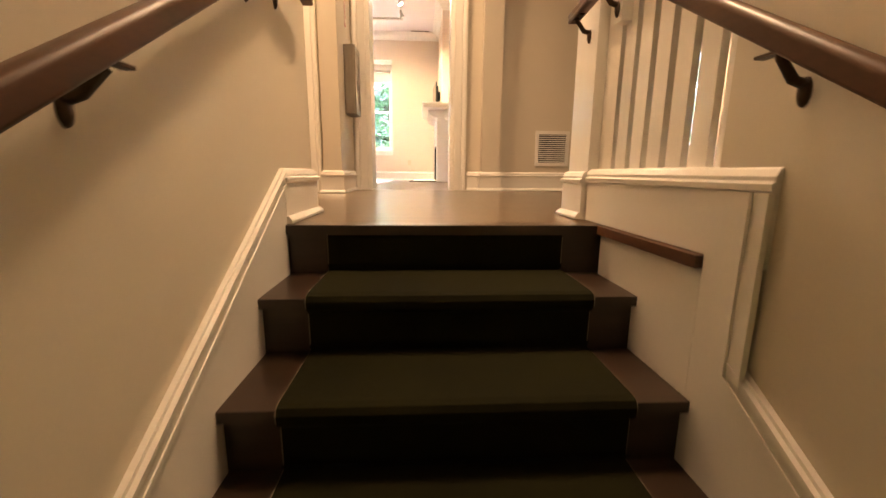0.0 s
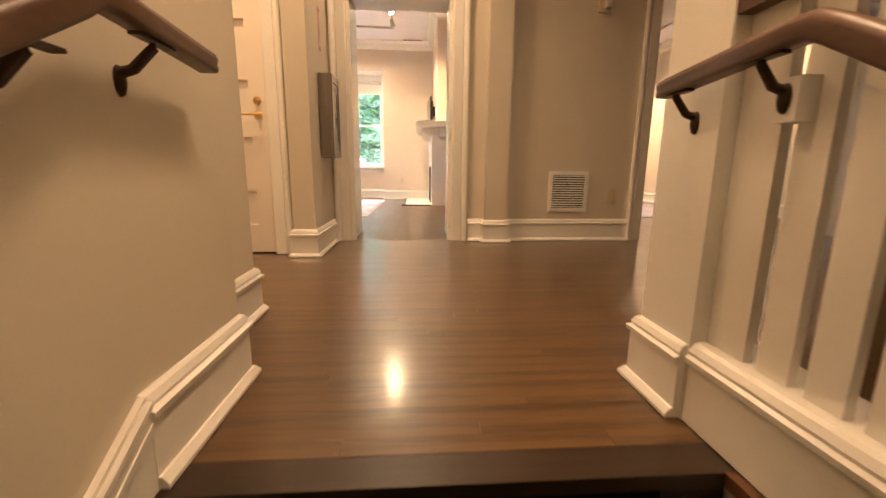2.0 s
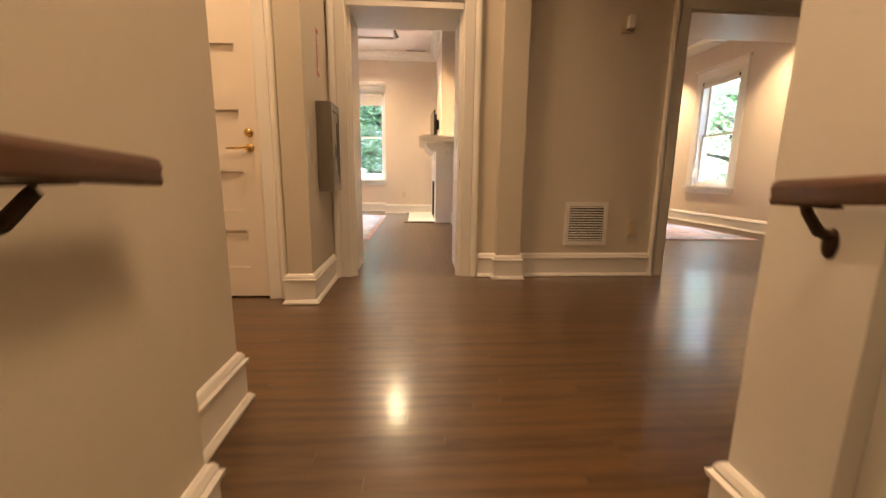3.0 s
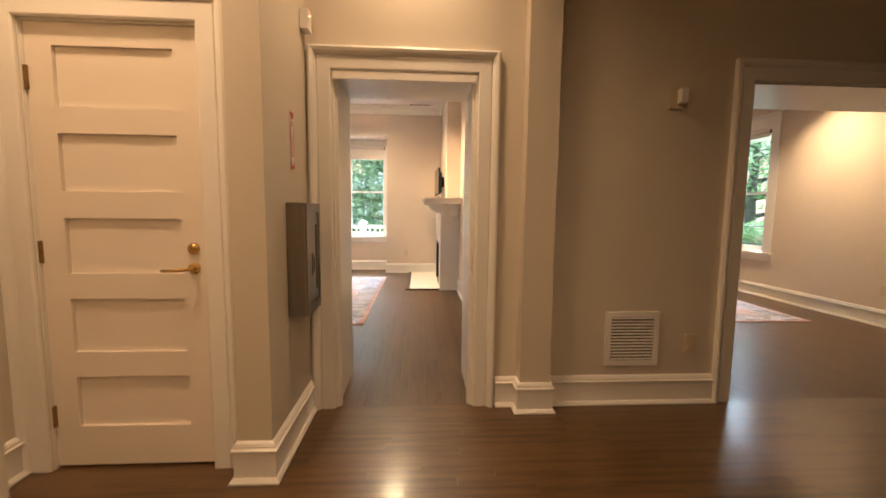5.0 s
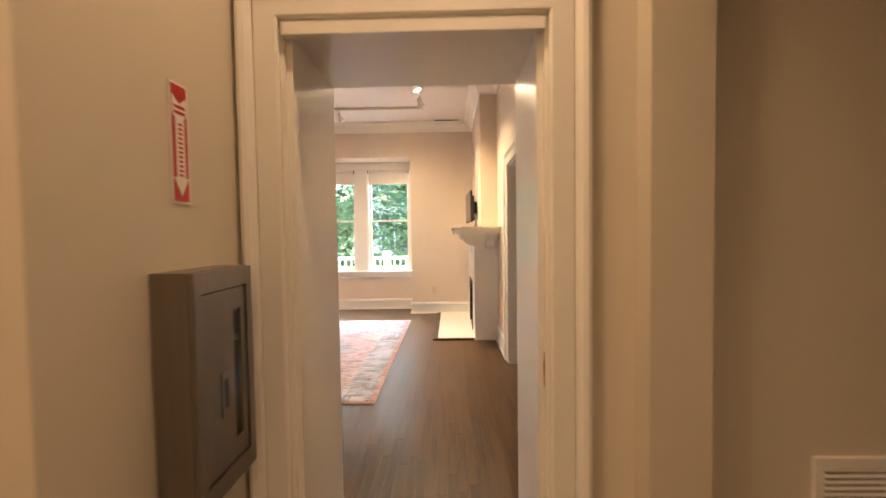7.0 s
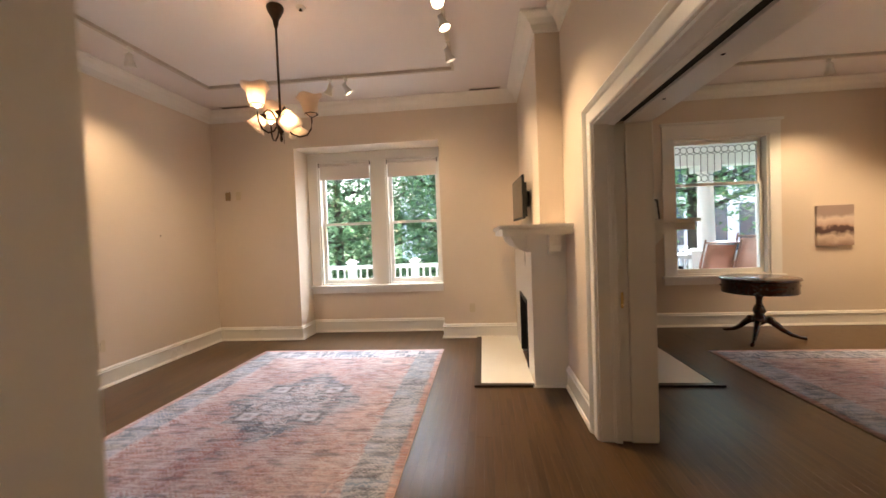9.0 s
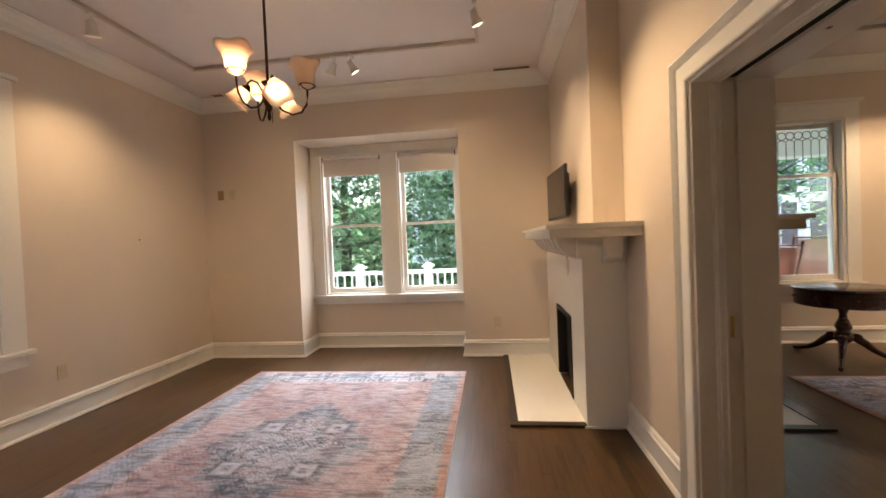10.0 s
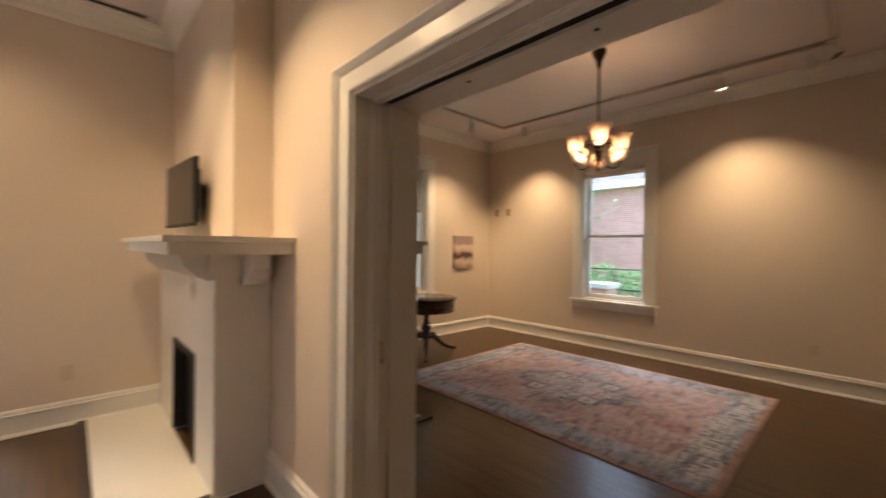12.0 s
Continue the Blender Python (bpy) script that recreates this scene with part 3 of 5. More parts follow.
def rail_bar(bm, pts):
    """A bread-loaf handrail section along points in a plane of constant x."""
    sec = [(-0.020, -0.026), (0.020, -0.026), (0.024, -0.018), (0.021, -0.004), (0.024, 0.008), (0.019, 0.021), (0.008, 0.027), (-0.008, 0.027), (-0.019, 0.021), (-0.024, 0.008), (-0.021, -0.004), (-0.024, -0.018)]
    pts, rings = [Vector(p) for p in pts], []
    for i, p in enumerate(pts):
        d = (pts[min(i + 1, len(pts) - 1)] - pts[max(i - 1, 0)]).normalized()
        u = Vector((1, 0, 0)).cross(d)
        rings.append([bm.verts.new(p + Vector((a * 0.86, 0, 0)) + u * b * 0.78) for a, b in sec])
    for a, b in zip(rings, rings[1:]):
        for j in range(len(sec)):
            bm.faces.new((a[j], a[(j + 1) % len(sec)], b[(j + 1) % len(sec)], b[j]))
    bm.faces.new(rings[0][::-1])
    bm.faces.new(rings[-1])
    return bm


def handrail(name, label, x, wall, pts, brackets, pad=None):
    """A rounded rail on brackets; wall is the x of the wall behind."""
    h = thing(name, label, "handrail")
    bm = bmesh.new()
    rail_bar(bm, [(x, y, z) for y, z in pts])
    part("rail", bm, RAILW, h, "", True)
    for y, z in brackets:
        b = bmesh.new()
        side = 1 if wall > x else -1
        tube(b, [(wall - side * 0.004, y, z - 0.072), (wall - side * 0.026, y, z - 0.066), (x, y, z - 0.032), (x, y, z - 0.020)], [0.010, 0.009, 0.008, 0.010], 8)
        br = part("bracket", b, BRONZE, h, "dark bronze bracket", True)
        part("rosette", lathe(bmesh.new(), [(0.026, 0), (0.024, 0.005), (0.012, 0.010)], 16, pose(wall, y, z - 0.085, 0, -90 * side, 0) @ Matrix.Diagonal((1, 0.5, 1, 1))), BRONZE, br, "", True)
        if pad and y == pad:
            part("pad", soft(boxes((wall + 0.001, wall + 0.0395, y - 0.024, y + 0.024, z - 0.125, z - 0.050)), 0.006), TRIM, br, "cream wooden mounting block")
        part("saddle", soft(boxes((x - 0.010, x + 0.010, y - 0.045, y + 0.045, z - 0.025, z - 0.0195)), 0.002), BRONZE, br)
    return h


s = 0.63
handrail("handrail", "dark wooden handrail on bronze wall brackets", -0.418, -0.48, [(-2.4, 0.815 - (1.33 + 2.4) * s), (1.29, 0.815 - 0.04 * s), (1.325, 0.815), (1.36, 0.820), (1.635, 0.803)], [(1.455, 0.813), (1.22, 0.745), (0.585, 0.346), (-0.5, -0.338)])
handrail("handrail", "dark wooden handrail on bronze brackets with rounded pads", 0.597, 0.650, [(-2.4, 0.800 - (1.30 + 2.4) * s), (1.27, 0.800 - 0.03 * s), (1.305, 0.800), (1.34, 0.802), (1.67, 0.780)], [(1.62, 0.785), (1.40, 0.80), (0.675, 0.406), (-0.4, -0.271)], 1.40)

# ---- fireplaces ----
def fireplace(sx, wall, y0, y1, label, hearth=0.47):
    """Painted chimneypiece on the wall plane x = wall, projecting along sx."""
    f = thing("fireplace", label, "fireplace")
    tagged(f, kind="structure")

    def bx(a, b, *r):
        a, b = wall + sx * a, wall + sx * b
        return (min(a, b), max(a, b), *r)
    fy0, fy1, fz = 8.25, 8.92, 0.70
    part("surround", soft(boxes(bx(0.002, 0.295, y0, fy0, 0.002, 1.34), bx(0.002, 0.295, fy1, y1, 0.002, 1.34), bx(0.002, 0.295, fy0, fy1, fz, 1.34)), 0.004), TRIM, f)
    part("chimney_breast", soft(boxes(bx(0.002, 0.21, y0 + 0.0, y1 + (0.0 if sx < 0 else 0.63), 1.4225, HIGH)), 0.004), WALL, f, "cream painted chimney breast")
    part("firebox", boxes(bx(0.01, 0.22, fy0 - 0.0, fy1, 0.002, fz)), BLACK, f, "black iron firebox")
    part("fire_frame", boxes(bx(0.22, 0.305, fy0 + 0.001, fy0 + 0.03, 0.03, fz - 0.001), bx(0.22, 0.305, fy1 - 0.03, fy1 - 0.001, 0.03, fz - 0.001), bx(0.22, 0.305, fy0 + 0.03, fy1 - 0.03, fz - 0.04, fz - 0.001)), BLACK, f, "black iron frame")
    m = part("mantel_shelf", soft(boxes(bx(0.002, 0.575, 7.46, 9.30, 1.395, 1.422)), 0.006), TRIM, f)
    part("mantel_fascia", soft(boxes(bx(0.002, 0.55, 7.49, 9.27, 1.335, 1.394)), 0.006), TRIM, m)
    part("bed_mould", soft(boxes(bx(0.002, 0.33, 7.76, 9.22, 1.20, 1.334)), 0.008), TRIM, m)
    ys = [7.846 + i * 0.215 for i in range(7)]
    for y in ys:
        b = bmesh.new()
        pr = [(0.30, 1.19), (0.33, 1.19), (0.385, 1.215), (0.44, 1.265), (0.47, 1.334), (0.30, 1.334)]
        v = [[b.verts.new((wall + sx * d, yy, zz)) for d, zz in pr] for yy in (y - 0.045, y + 0.045)]
        b.faces.new(v[0])
        b.faces.new(v[1][::-1])
        for i in range(6):
            b.faces.new((v[0][i], v[0][(i + 1) % 6], v[1][(i + 1) % 6], v[1][i]))
        part("corbel", b, TRIM, m)
    b = bmesh.new()
    pr = [(7.79, 1.16), (7.735, 1.165), (7.69, 1.195), (7.665, 1.25), (7.655, 1.334), (7.79, 1.334)]
    v = [[b.verts.new((wall + sx * xx, yy, zz)) for yy, zz in pr] for xx in (0.06, 0.16)]
    b.faces.new(v[0])
    b.faces.new(v[1][::-1])
    for i in range(6):
        b.faces.new((v[0][i], v[0][(i + 1) % 6], v[1][(i + 1) % 6], v[1][i]))
    part("corbel", b, TRIM, m)
    part("hearth", boxes(bx(0.296, 0.296 + hearth, y0 + 0.06, 9.545 if sx < 0 else 9.3, 0.001, 0.016)), MARBLE, f, "smooth white hearth slab")
    part("hearth_border", soft(boxes(bx(0.296, 0.296 + hearth + 0.06, y0 + 0.0, y0 + 0.058, 0.001, 0.020), bx(0.296 + hearth + 0.002, 0.296 + hearth + 0.06, y0 + 0.06, 9.545 if sx < 0 else 9.3, 0.001, 0.020)), 0.004), TREADW, f, "dark wood hearth border")
    part("shoe", boxes(bx(0.0, 0.31, y0 - 0.014, y0 - 0.001, 0.003, 0.018)), TRIM, f)
    return f


fireplace(-1, 0.60, 7.80, 9.548, "white painted brick fireplace with a bracketed mantel shelf")
fireplace(1, 0.95, 7.80, 9.34, "white painted fireplace with a bracketed mantel shelf", 0.57)


# ---- rugs ----
def rug_material(name, w, l):
    """Faded oriental rug: blue-grey border, rose field, slate medallion, streaky wear. Its palest colours hold a blue
    daylight cast. Object space, centre at the origin.
    """
    m = bpy.data.materials.new(name)
    m.use_nodes = True
    n, k = m.node_tree.nodes, m.node_tree.links
    b = n["Principled BSDF"]

    def put(sock, v):
        if isinstance(v, (int, float)):
            sock.default_value = v
        else:
            k.new(v, sock)

    def op(kind, a, c=0.0, e=0.0):
        q = n.new("ShaderNodeMath")
        q.operation = kind
        for s_, v in zip(q.inputs, (a, c, e)):
            put(s_, v)
        return q.outputs[0]

    def mix(f, a, c):
        q = n.new("ShaderNodeMix")
        q.data_type = "RGBA"
        put(q.inputs[0], f)
        for s_, v in ((q.inputs[6], a), (q.inputs[7], c)):
            if isinstance(v, tuple):
                s_.default_value = (*v, 1)
            else:
                k.new(v, s_)
        return q.outputs[2]

    def noisy(scale, stretch=(1, 1, 1), detail=4.0):
        mp, t = n.new("ShaderNodeMapping"), n.new("ShaderNodeTexNoise")
        mp.inputs["Scale"].default_value = stretch
        k.new(tc.outputs["Object"], mp.inputs[0])
        k.new(mp.outputs[0], t.inputs[0])
        t.inputs["Scale"].default_value, t.inputs["Detail"].default_value = scale, detail
        return t.outputs[0]

    def step(v, edge, width=0.01):
        q = n.new("ShaderNodeMapRange")
        put(q.inputs[0], v)
        q.inputs[1].default_value, q.inputs[2].default_value = edge - width, edge + width
        return q.outputs[0]
    tc, xyz = n.new("ShaderNodeTexCoord"), n.new("ShaderNodeSeparateXYZ")
    k.new(tc.outputs["Object"], xyz.inputs[0])
    ax, ay = op("ABSOLUTE", xyz.outputs[0]), op("ABSOLUTE", xyz.outputs[1])
    wob = op("MULTIPLY_ADD", noisy(9), 0.05, -0.025)
    dx, dy = op("SUBTRACT", w / 2, ax), op("SUBTRACT", l / 2, ay)
    d = op("ADD", op("MINIMUM", dx, dy), wob)
    # small motifs mirrored about both axes
    mir = n.new("ShaderNodeCombineXYZ")
    k.new(ax, mir.inputs[0])
    k.new(ay, mir.inputs[1])
    vor = n.new("ShaderNodeTexVoronoi")
    vor.distance = "CHEBYCHEV"
    vor.inputs["Scale"].default_value = 6.5
    vor.inputs["Randomness"].default_value = 0.55
    k.new(mir.outputs[0], vor.inputs[0])
    ring = op("PINGPONG", op("MULTIPLY", vor.outputs["Distance"], 6.0), 1.0)
    mag = n.new("ShaderNodeTexMagic")
    mag.turbulence_depth = 4
    mag.inputs["Scale"].default_value = 9.0
    mag.inputs["Distortion"].default_value = 1.6
    k.new(mir.outputs[0], mag.inputs[0])
    vor2, mag2 = n.new("ShaderNodeTexVoronoi"), n.new("ShaderNodeTexMagic")
    vor2.distance = "MANHATTAN"
    vor2.inputs["Scale"].default_value, vor2.inputs["Randomness"].default_value = 13.0, 0.8
    mag2.turbulence_depth = 6
    mag2.inputs["Scale"].default_value, mag2.inputs["Distortion"].default_value = 17.0, 2.2
    k.new(mir.outputs[0], vor2.inputs[0])
    k.new(mir.outputs[0], mag2.inputs[0])
    ring2 = op("PINGPONG", op("MULTIPLY", vor2.outputs["Distance"], 5.0), 1.0)
    tiny = step(op("ADD", op("MULTIPLY", ring2, 0.22), op("ADD", op("MULTIPLY", mag2.outputs["Fac"], 0.35), op("MULTIPLY", noisy(13, (1, 2.4, 1), 6), 1.0))), 0.80, 0.10)
    motif = step(op("ADD", op("MULTIPLY", ring, 0.55), op("MULTIPLY", mag.outputs["Fac"], 0.5)), 0.55, 0.10)
    # cream is tinted blue to paint in daylight from the windows
    rose, blush, slate, ink, cream, mist = (0.36, 0.155, 0.14), (0.60, 0.38, 0.36), (0.075, 0.09, 0.12), (0.035, 0.032, 0.036), (0.66, 0.65, 0.72), (0.22, 0.29, 0.42)
    field = mix(step(noisy(2.2), 0.52, 0.16), rose, blush)
    field = mix(op("MULTIPLY", tiny, 0.42), field, cream)
    field = mix(op("MULTIPLY", op("MULTIPLY", motif, op("SUBTRACT", 1.0, tiny)), 0.35), field, slate)
    # pale spandrels at the ends
    span = step(op("ADD", op("MULTIPLY", ax, 0.55), ay), l / 2 - 0.02, 0.10)
    field = mix(op("MULTIPLY", span, 0.75), field, mix(tiny, mix(motif, cream, mist), rose))
    # stepped medallion
    stepx = op("SNAP", op("ADD", ax, wob), 0.055)
    rag = op("MULTIPLY_ADD", noisy(6, (1, 5, 1), 6), 0.34, -0.17)
    med = op("ADD", rag, op("MINIMUM", op("MAXIMUM", op("DIVIDE", stepx, 0.37), op("DIVIDE", ay, 0.40)), op("ADD", op("DIVIDE", stepx, 0.58), op("DIVIDE", op("ADD", ay, wob), 0.70))))
    med_in = op("MULTIPLY", op("SUBTRACT", 1.0, step(med, 0.98, 0.06)), op("SUBTRACT", 1.0, op("MULTIPLY", step(noisy(5, (1, 4, 1), 6), 0.55, 0.07), 0.65)))
    core = op("SUBTRACT", 1.0, step(med, 0.62, 0.03))
    medc = mix(op("MULTIPLY", tiny, 0.6), slate, mix(motif, mist, cream))
    medc = mix(core, medc, mix(tiny, mix(motif, (0.36, 0.25, 0.24), slate), cream))
    sq = op("MAXIMUM", op("ABSOLUTE", op("SUBTRACT", ax, 0.25)), op("ABSOLUTE", op("SUBTRACT", ay, 0.27)))
    sqm = op("MULTIPLY", op("SUBTRACT", 1.0, step(op("ADD", sq, wob), 0.105, 0.012)), op("SUBTRACT", 1.0, op("MULTIPLY", tiny, 0.7)))
    medc = mix(sqm, medc, mix(step(op("PINGPONG", op("MULTIPLY", sq, 1.0), 0.045), 0.024, 0.008), ink, cream))
    col = mix(med_in, field, medc)
    ends = step(op("SUBTRACT", dx, dy), 0.0, 0.03)
    border = mix(op("MULTIPLY", tiny, 0.55), mix(step(noisy(2.6, (1, 3, 1), 6), 0.5, 0.09), slate, mist), cream)
    border = mix(op("MULTIPLY", ends, 0.8), border, mix(motif, cream, mix(tiny, slate, mist)))
    in_b = op("SUBTRACT", 1.0, step(d, 0.30, 0.012))
    guard = op("SUBTRACT", 1.0, step(op("ABSOLUTE", op("SUBTRACT", d, 0.315)), 0.026, 0.008))
    col = mix(in_b, col, border)
    col = mix(op("MULTIPLY", guard, 0.65), col, mix(tiny, rose, cream))
    col = mix(op("SUBTRACT", 1.0, step(d, 0.05, 0.01)), col, mix(op("MULTIPLY", motif, 0.5), blush, rose))
    # worn streaks across the weave, their bluish white lifted for the windows' daylight
    streak = step(op("ADD", op("MULTIPLY", noisy(5, (1.2, 22, 1), 8), 0.6), op("MULTIPLY", noisy(3, (1, 1, 1), 4), 0.4)), 0.53, 0.07)
    col = mix(op("MULTIPLY", streak, 0.54), col, (0.72, 0.71, 0.80))
    dark = step(noisy(7, (0.7, 16, 1), 6), 0.60, 0.08)
    col = mix(op("MULTIPLY", dark, 0.50), col, (0.13, 0.105, 0.11))
    blot = step(noisy(4.5, (1, 3, 1), 8), 0.60, 0.05)
    col = mix(op("MULTIPLY", blot, 0.55), col, slate)
    k.new(col, b.inputs["Base Color"])
    b.inputs["Roughness"].default_value = 0.85
    b.inputs["Sheen Weight"].default_value = 0.1
    bp = n.new("ShaderNodeBump")
    bp.inputs["Strength"].default_value, bp.inputs["Distance"].default_value = 0.35, 0.002
    k.new(noisy(160, (1, 2.5, 1), 3), bp.inputs["Height"])
    k.new(bp.outputs[0], b.inputs["Normal"])
    return m


def rug(cx, cy, w, l, label, rot=0):
    bm = bmesh.new()
    nx, ny = 24, 32
    g = [[bm.verts.new((-w / 2 + w * i / nx + (0.004 * math.sin(j * 1.7) if i in (0, nx) else 0), -l / 2 + l * j / ny + (0.004 * math.sin(i * 1.3) if j in (0, ny) else 0), 0.008 + 0.0012 * noise.noise(Vector((i * 0.6, j * 0.6, cx))))) for j in range(ny + 1)] for i in range(nx + 1)]
    for i in range(nx):
        for j in range(ny):
            bm.faces.new((g[i][j], g[i + 1][j], g[i + 1][j + 1], g[i][j + 1]))
    edge = [e for e in bm.edges if e.is_boundary]
    low = bmesh.ops.extrude_edge_only(bm, edges=edge)
    for v in low["geom"]:
        if isinstance(v, bmesh.types.BMVert):
            v.co.z = 0.0015
    o = solo("rug", bm, rug_material("faded_rug", w, l), label, "rug", "area rugs", pose(cx, cy, 0, 0, 0, rot), True)
    b2 = bmesh.new()
    tube(b2, [(-w / 2, -l / 2, 0.006), (w / 2, -l / 2, 0.006), (w / 2, l / 2, 0.006), (-w / 2, l / 2, 0.006), (-w / 2, -l / 2, 0.006)], 0.0045, 6)
    part("bound_edge", b2, RUGEDGE, o, "pale rose bound edge")
    return o


RUGEDGE = mat("rug_edge", (0.55, 0.38, 0.34), 0.9, vary=0.2, scale=8, fine=200, bump=0.04)
rug(-1.735, 7.46, 2.235, 3.05, "faded rose and slate oriental rug on the oak floor")
rug(3.41, 7.40, 2.235, 2.88, "faded rose and blue-grey oriental rug near the pedestal table")


# ---- chandeliers ----
def shade_glass(name, tint, thick=0.55):
    m = bpy.data.materials.new(name)
    m.use_nodes = True
    n, k = m.node_tree.nodes, m.node_tree.links
    b = n["Principled BSDF"]
    b.inputs["Base Color"].default_value = (*tint, 1)
    b.inputs["Roughness"].default_value = 0.35
    tr = n.new("ShaderNodeBsdfTranslucent")
    tr.inputs[0].default_value = (*tint, 1)
    mx = n.new("ShaderNodeMixShader")
    mx.inputs[0].default_value = thick
    k.new(b.outputs[0], mx.inputs[1])
    k.new(tr.outputs[0], mx.inputs[2])
    k.new(mx.outputs[0], n["Material Output"].inputs[0])
    return m


SHADE = shade_glass("frosted_shade_glass", (0.90, 0.77, 0.66), 0.40)
BULB = glow("lit_bulb", (1.0, 0.71, 0.44), BULB_POWER)
BULB_OFF = mat("unlit_bulb", (0.75, 0.70, 0.62), 0.2, vary=0.02, bump=0.0)


def bell(bm, m, seg=36):
    """A ruffled bell shade, open at both ends, with wall thickness; axis +z from the fitter to the rim."""
    prof = [(0.016, 0.0), (0.036, 0.004), (0.048, 0.016), (0.060, 0.045), (0.066, 0.090), (0.078, 0.128), (0.096, 0.154), (0.110, 0.166)]
    prof = prof + [(r - 0.004, z) for r, z in prof[::-1]]
    rings = []
    for r, z in prof:
        ring = []
        for i in range(seg):
            a = 2 * math.pi * i / seg
            f = max(0.0, (z - 0.085) / 0.08)
            ring.append(bm.verts.new(m @ Vector(((r + 0.008 * f * math.cos(4 * a)) * math.cos(a), (r + 0.008 * f * math.cos(4 * a)) * math.sin(a), z + 0.009 * f * f * math.cos(4 * a)))))
        rings.append(ring)
    for a, b in zip(rings, rings[1:] + rings[:1]):
        for i in range(seg):
            bm.faces.new((a[i], a[(i + 1) % seg], b[(i + 1) % seg], b[i]))
    return bm


def chandelier(cx, cy, hub, turn, label, dead=()):
    c = thing("chandelier", label, "chandelier", "six-light chandeliers", pose(cx, cy, 0))
    part("canopy", lathe(bmesh.new(), [(0.012, 3.03), (0.018, 3.05), (0.024, 3.09), (0.050, 3.14), (0.062, 3.165), (0.066, 3.185), (0.060, 3.199)], 24), BRONZE, c, "dark bronze ceiling canopy", True)
    part("stem", lathe(bmesh.new(), [(0.0085, hub + 0.10), (0.0085, 3.04)], 12), BRONZE, c, "", True)
    part("hub", lathe(bmesh.new(), [(0.004, hub - 0.15), (0.012, hub - 0.13), (0.008, hub - 0.10), (0.022, hub - 0.06), (0.034, hub - 0.03), (0.036, hub + 0.0), (0.026, hub + 0.03), (0.014, hub + 0.055), (0.032, hub + 0.075), (0.040, hub + 0.085), (0.012, hub + 0.10)], 20), BRONZE, c, "turned bronze hub", True)
    for i in range(3):
        a = radians(turn + 120 * i)
        ca, sa = math.cos(a), math.sin(a)
        pts = [(0.03, hub - 0.02), (0.08, hub - 0.085), (0.14, hub - 0.11), (0.195, hub - 0.095), (0.228, hub - 0.045), (0.235, hub + 0.01), (0.235, hub + 0.045)]
        arm = part("up_arm", tube(bmesh.new(), [(r * ca, r * sa, z) for r, z in pts], 0.0065, 8), BRONZE, c, "", True)
        m = pose(0.235 * ca, 0.235 * sa, hub + 0.05)
        ring = tube(bmesh.new(), [m @ Vector((0.050 * math.cos(q * math.pi / 10), 0.050 * math.sin(q * math.pi / 10), 0.022)) for q in range(21)], 0.003, 6)
        for q in (0, 2.1, 4.2):
            tube(ring, [m @ Vector((0.004, 0, -0.006)), m @ Vector((0.030 * math.cos(q), 0.030 * math.sin(q), 0.002)), m @ Vector((0.050 * math.cos(q), 0.050 * math.sin(q), 0.022))], 0.003, 6)
        part("gallery", ring, BRONZE, arm, "", True)
        part("up_shade", bell(bmesh.new(), pose(0.235 * ca, 0.235 * sa, hub + 0.055, 6 * sa, -6 * ca, 30 * i) @ Matrix.Scale(0.93, 4)), SHADE, c, "frosted ruffled glass shade opening upward", True)
        part("bulb", lathe(bmesh.new(), [(0.012, 0.0), (0.016, 0.03), (0.030, 0.065), (0.026, 0.088), (0.008, 0.100)], 14, pose(0.235 * ca, 0.235 * sa, hub + 0.05)), BULB_OFF if ("up", i) in dead else BULB, c, "unlit bulb" if ("up", i) in dead else "glowing bulb", True)
        a += radians(60)
        ca, sa = math.cos(a), math.sin(a)
        pts = [(0.025, hub + 0.02), (0.06, hub + 0.085), (0.095, hub + 0.10), (0.12, hub + 0.08), (0.128, hub + 0.045)]
        arm = part("down_arm", tube(bmesh.new(), [(r * ca, r * sa, z) for r, z in pts], 0.006, 8), BRONZE, c, "", True)
        tilt = 180 - 38
        m = pose(0.130 * ca, 0.130 * sa, hub + 0.045) @ Matrix.Rotation(a, 4, "Z") @ pose(0, 0, 0, 0, tilt, 0)
        part("socket", lathe(bmesh.new(), [(0.012, -0.03), (0.017, -0.02), (0.030, -0.004), (0.030, 0.005), (0.012, 0.003)], 18, m), BRONZE, arm, "", True)
        part("down_shade", bell(bmesh.new(), m @ Matrix.Diagonal((0.78, 0.78, 0.66, 1.0))), SHADE, c, "frosted ruffled glass shade tilted downward", True)
        part("bulb", lathe(bmesh.new(), [(0.012, 0.0), (0.016, 0.03), (0.030, 0.065), (0.026, 0.088), (0.008, 0.100)], 14, m @ Matrix.Scale(0.74, 4)), BULB, c, "glowing bulb", True)
    part("pull_chain", tube(bmesh.new(), [(0.03, -0.02, hub - 0.05), (0.032, -0.02, hub - 0.17)], 0.002, 6), BRONZE, c)
    return c


chandelier(-1.655, 7.31, 2.295, 16, "bronze six-light chandelier with frosted glass shades, one unlit", {("up", 0)})
chandelier(3.25, 7.10, 2.235, 208, "bronze six-light chandelier with lit frosted glass shades")

# ---- track lighting ----
TRACKM = mat("track_white_metal", (0.55, 0.47, 0.40), 0.4, vary=0.04, scale=8, fine=120, bump=0.0)
HEADM = mat("spot_white_metal", (0.74, 0.70, 0.64), 0.3, vary=0.04, scale=8, fine=120, bump=0.0)
LENS = glow("spot_lens", (1.0, 0.80, 0.55), 1.5)


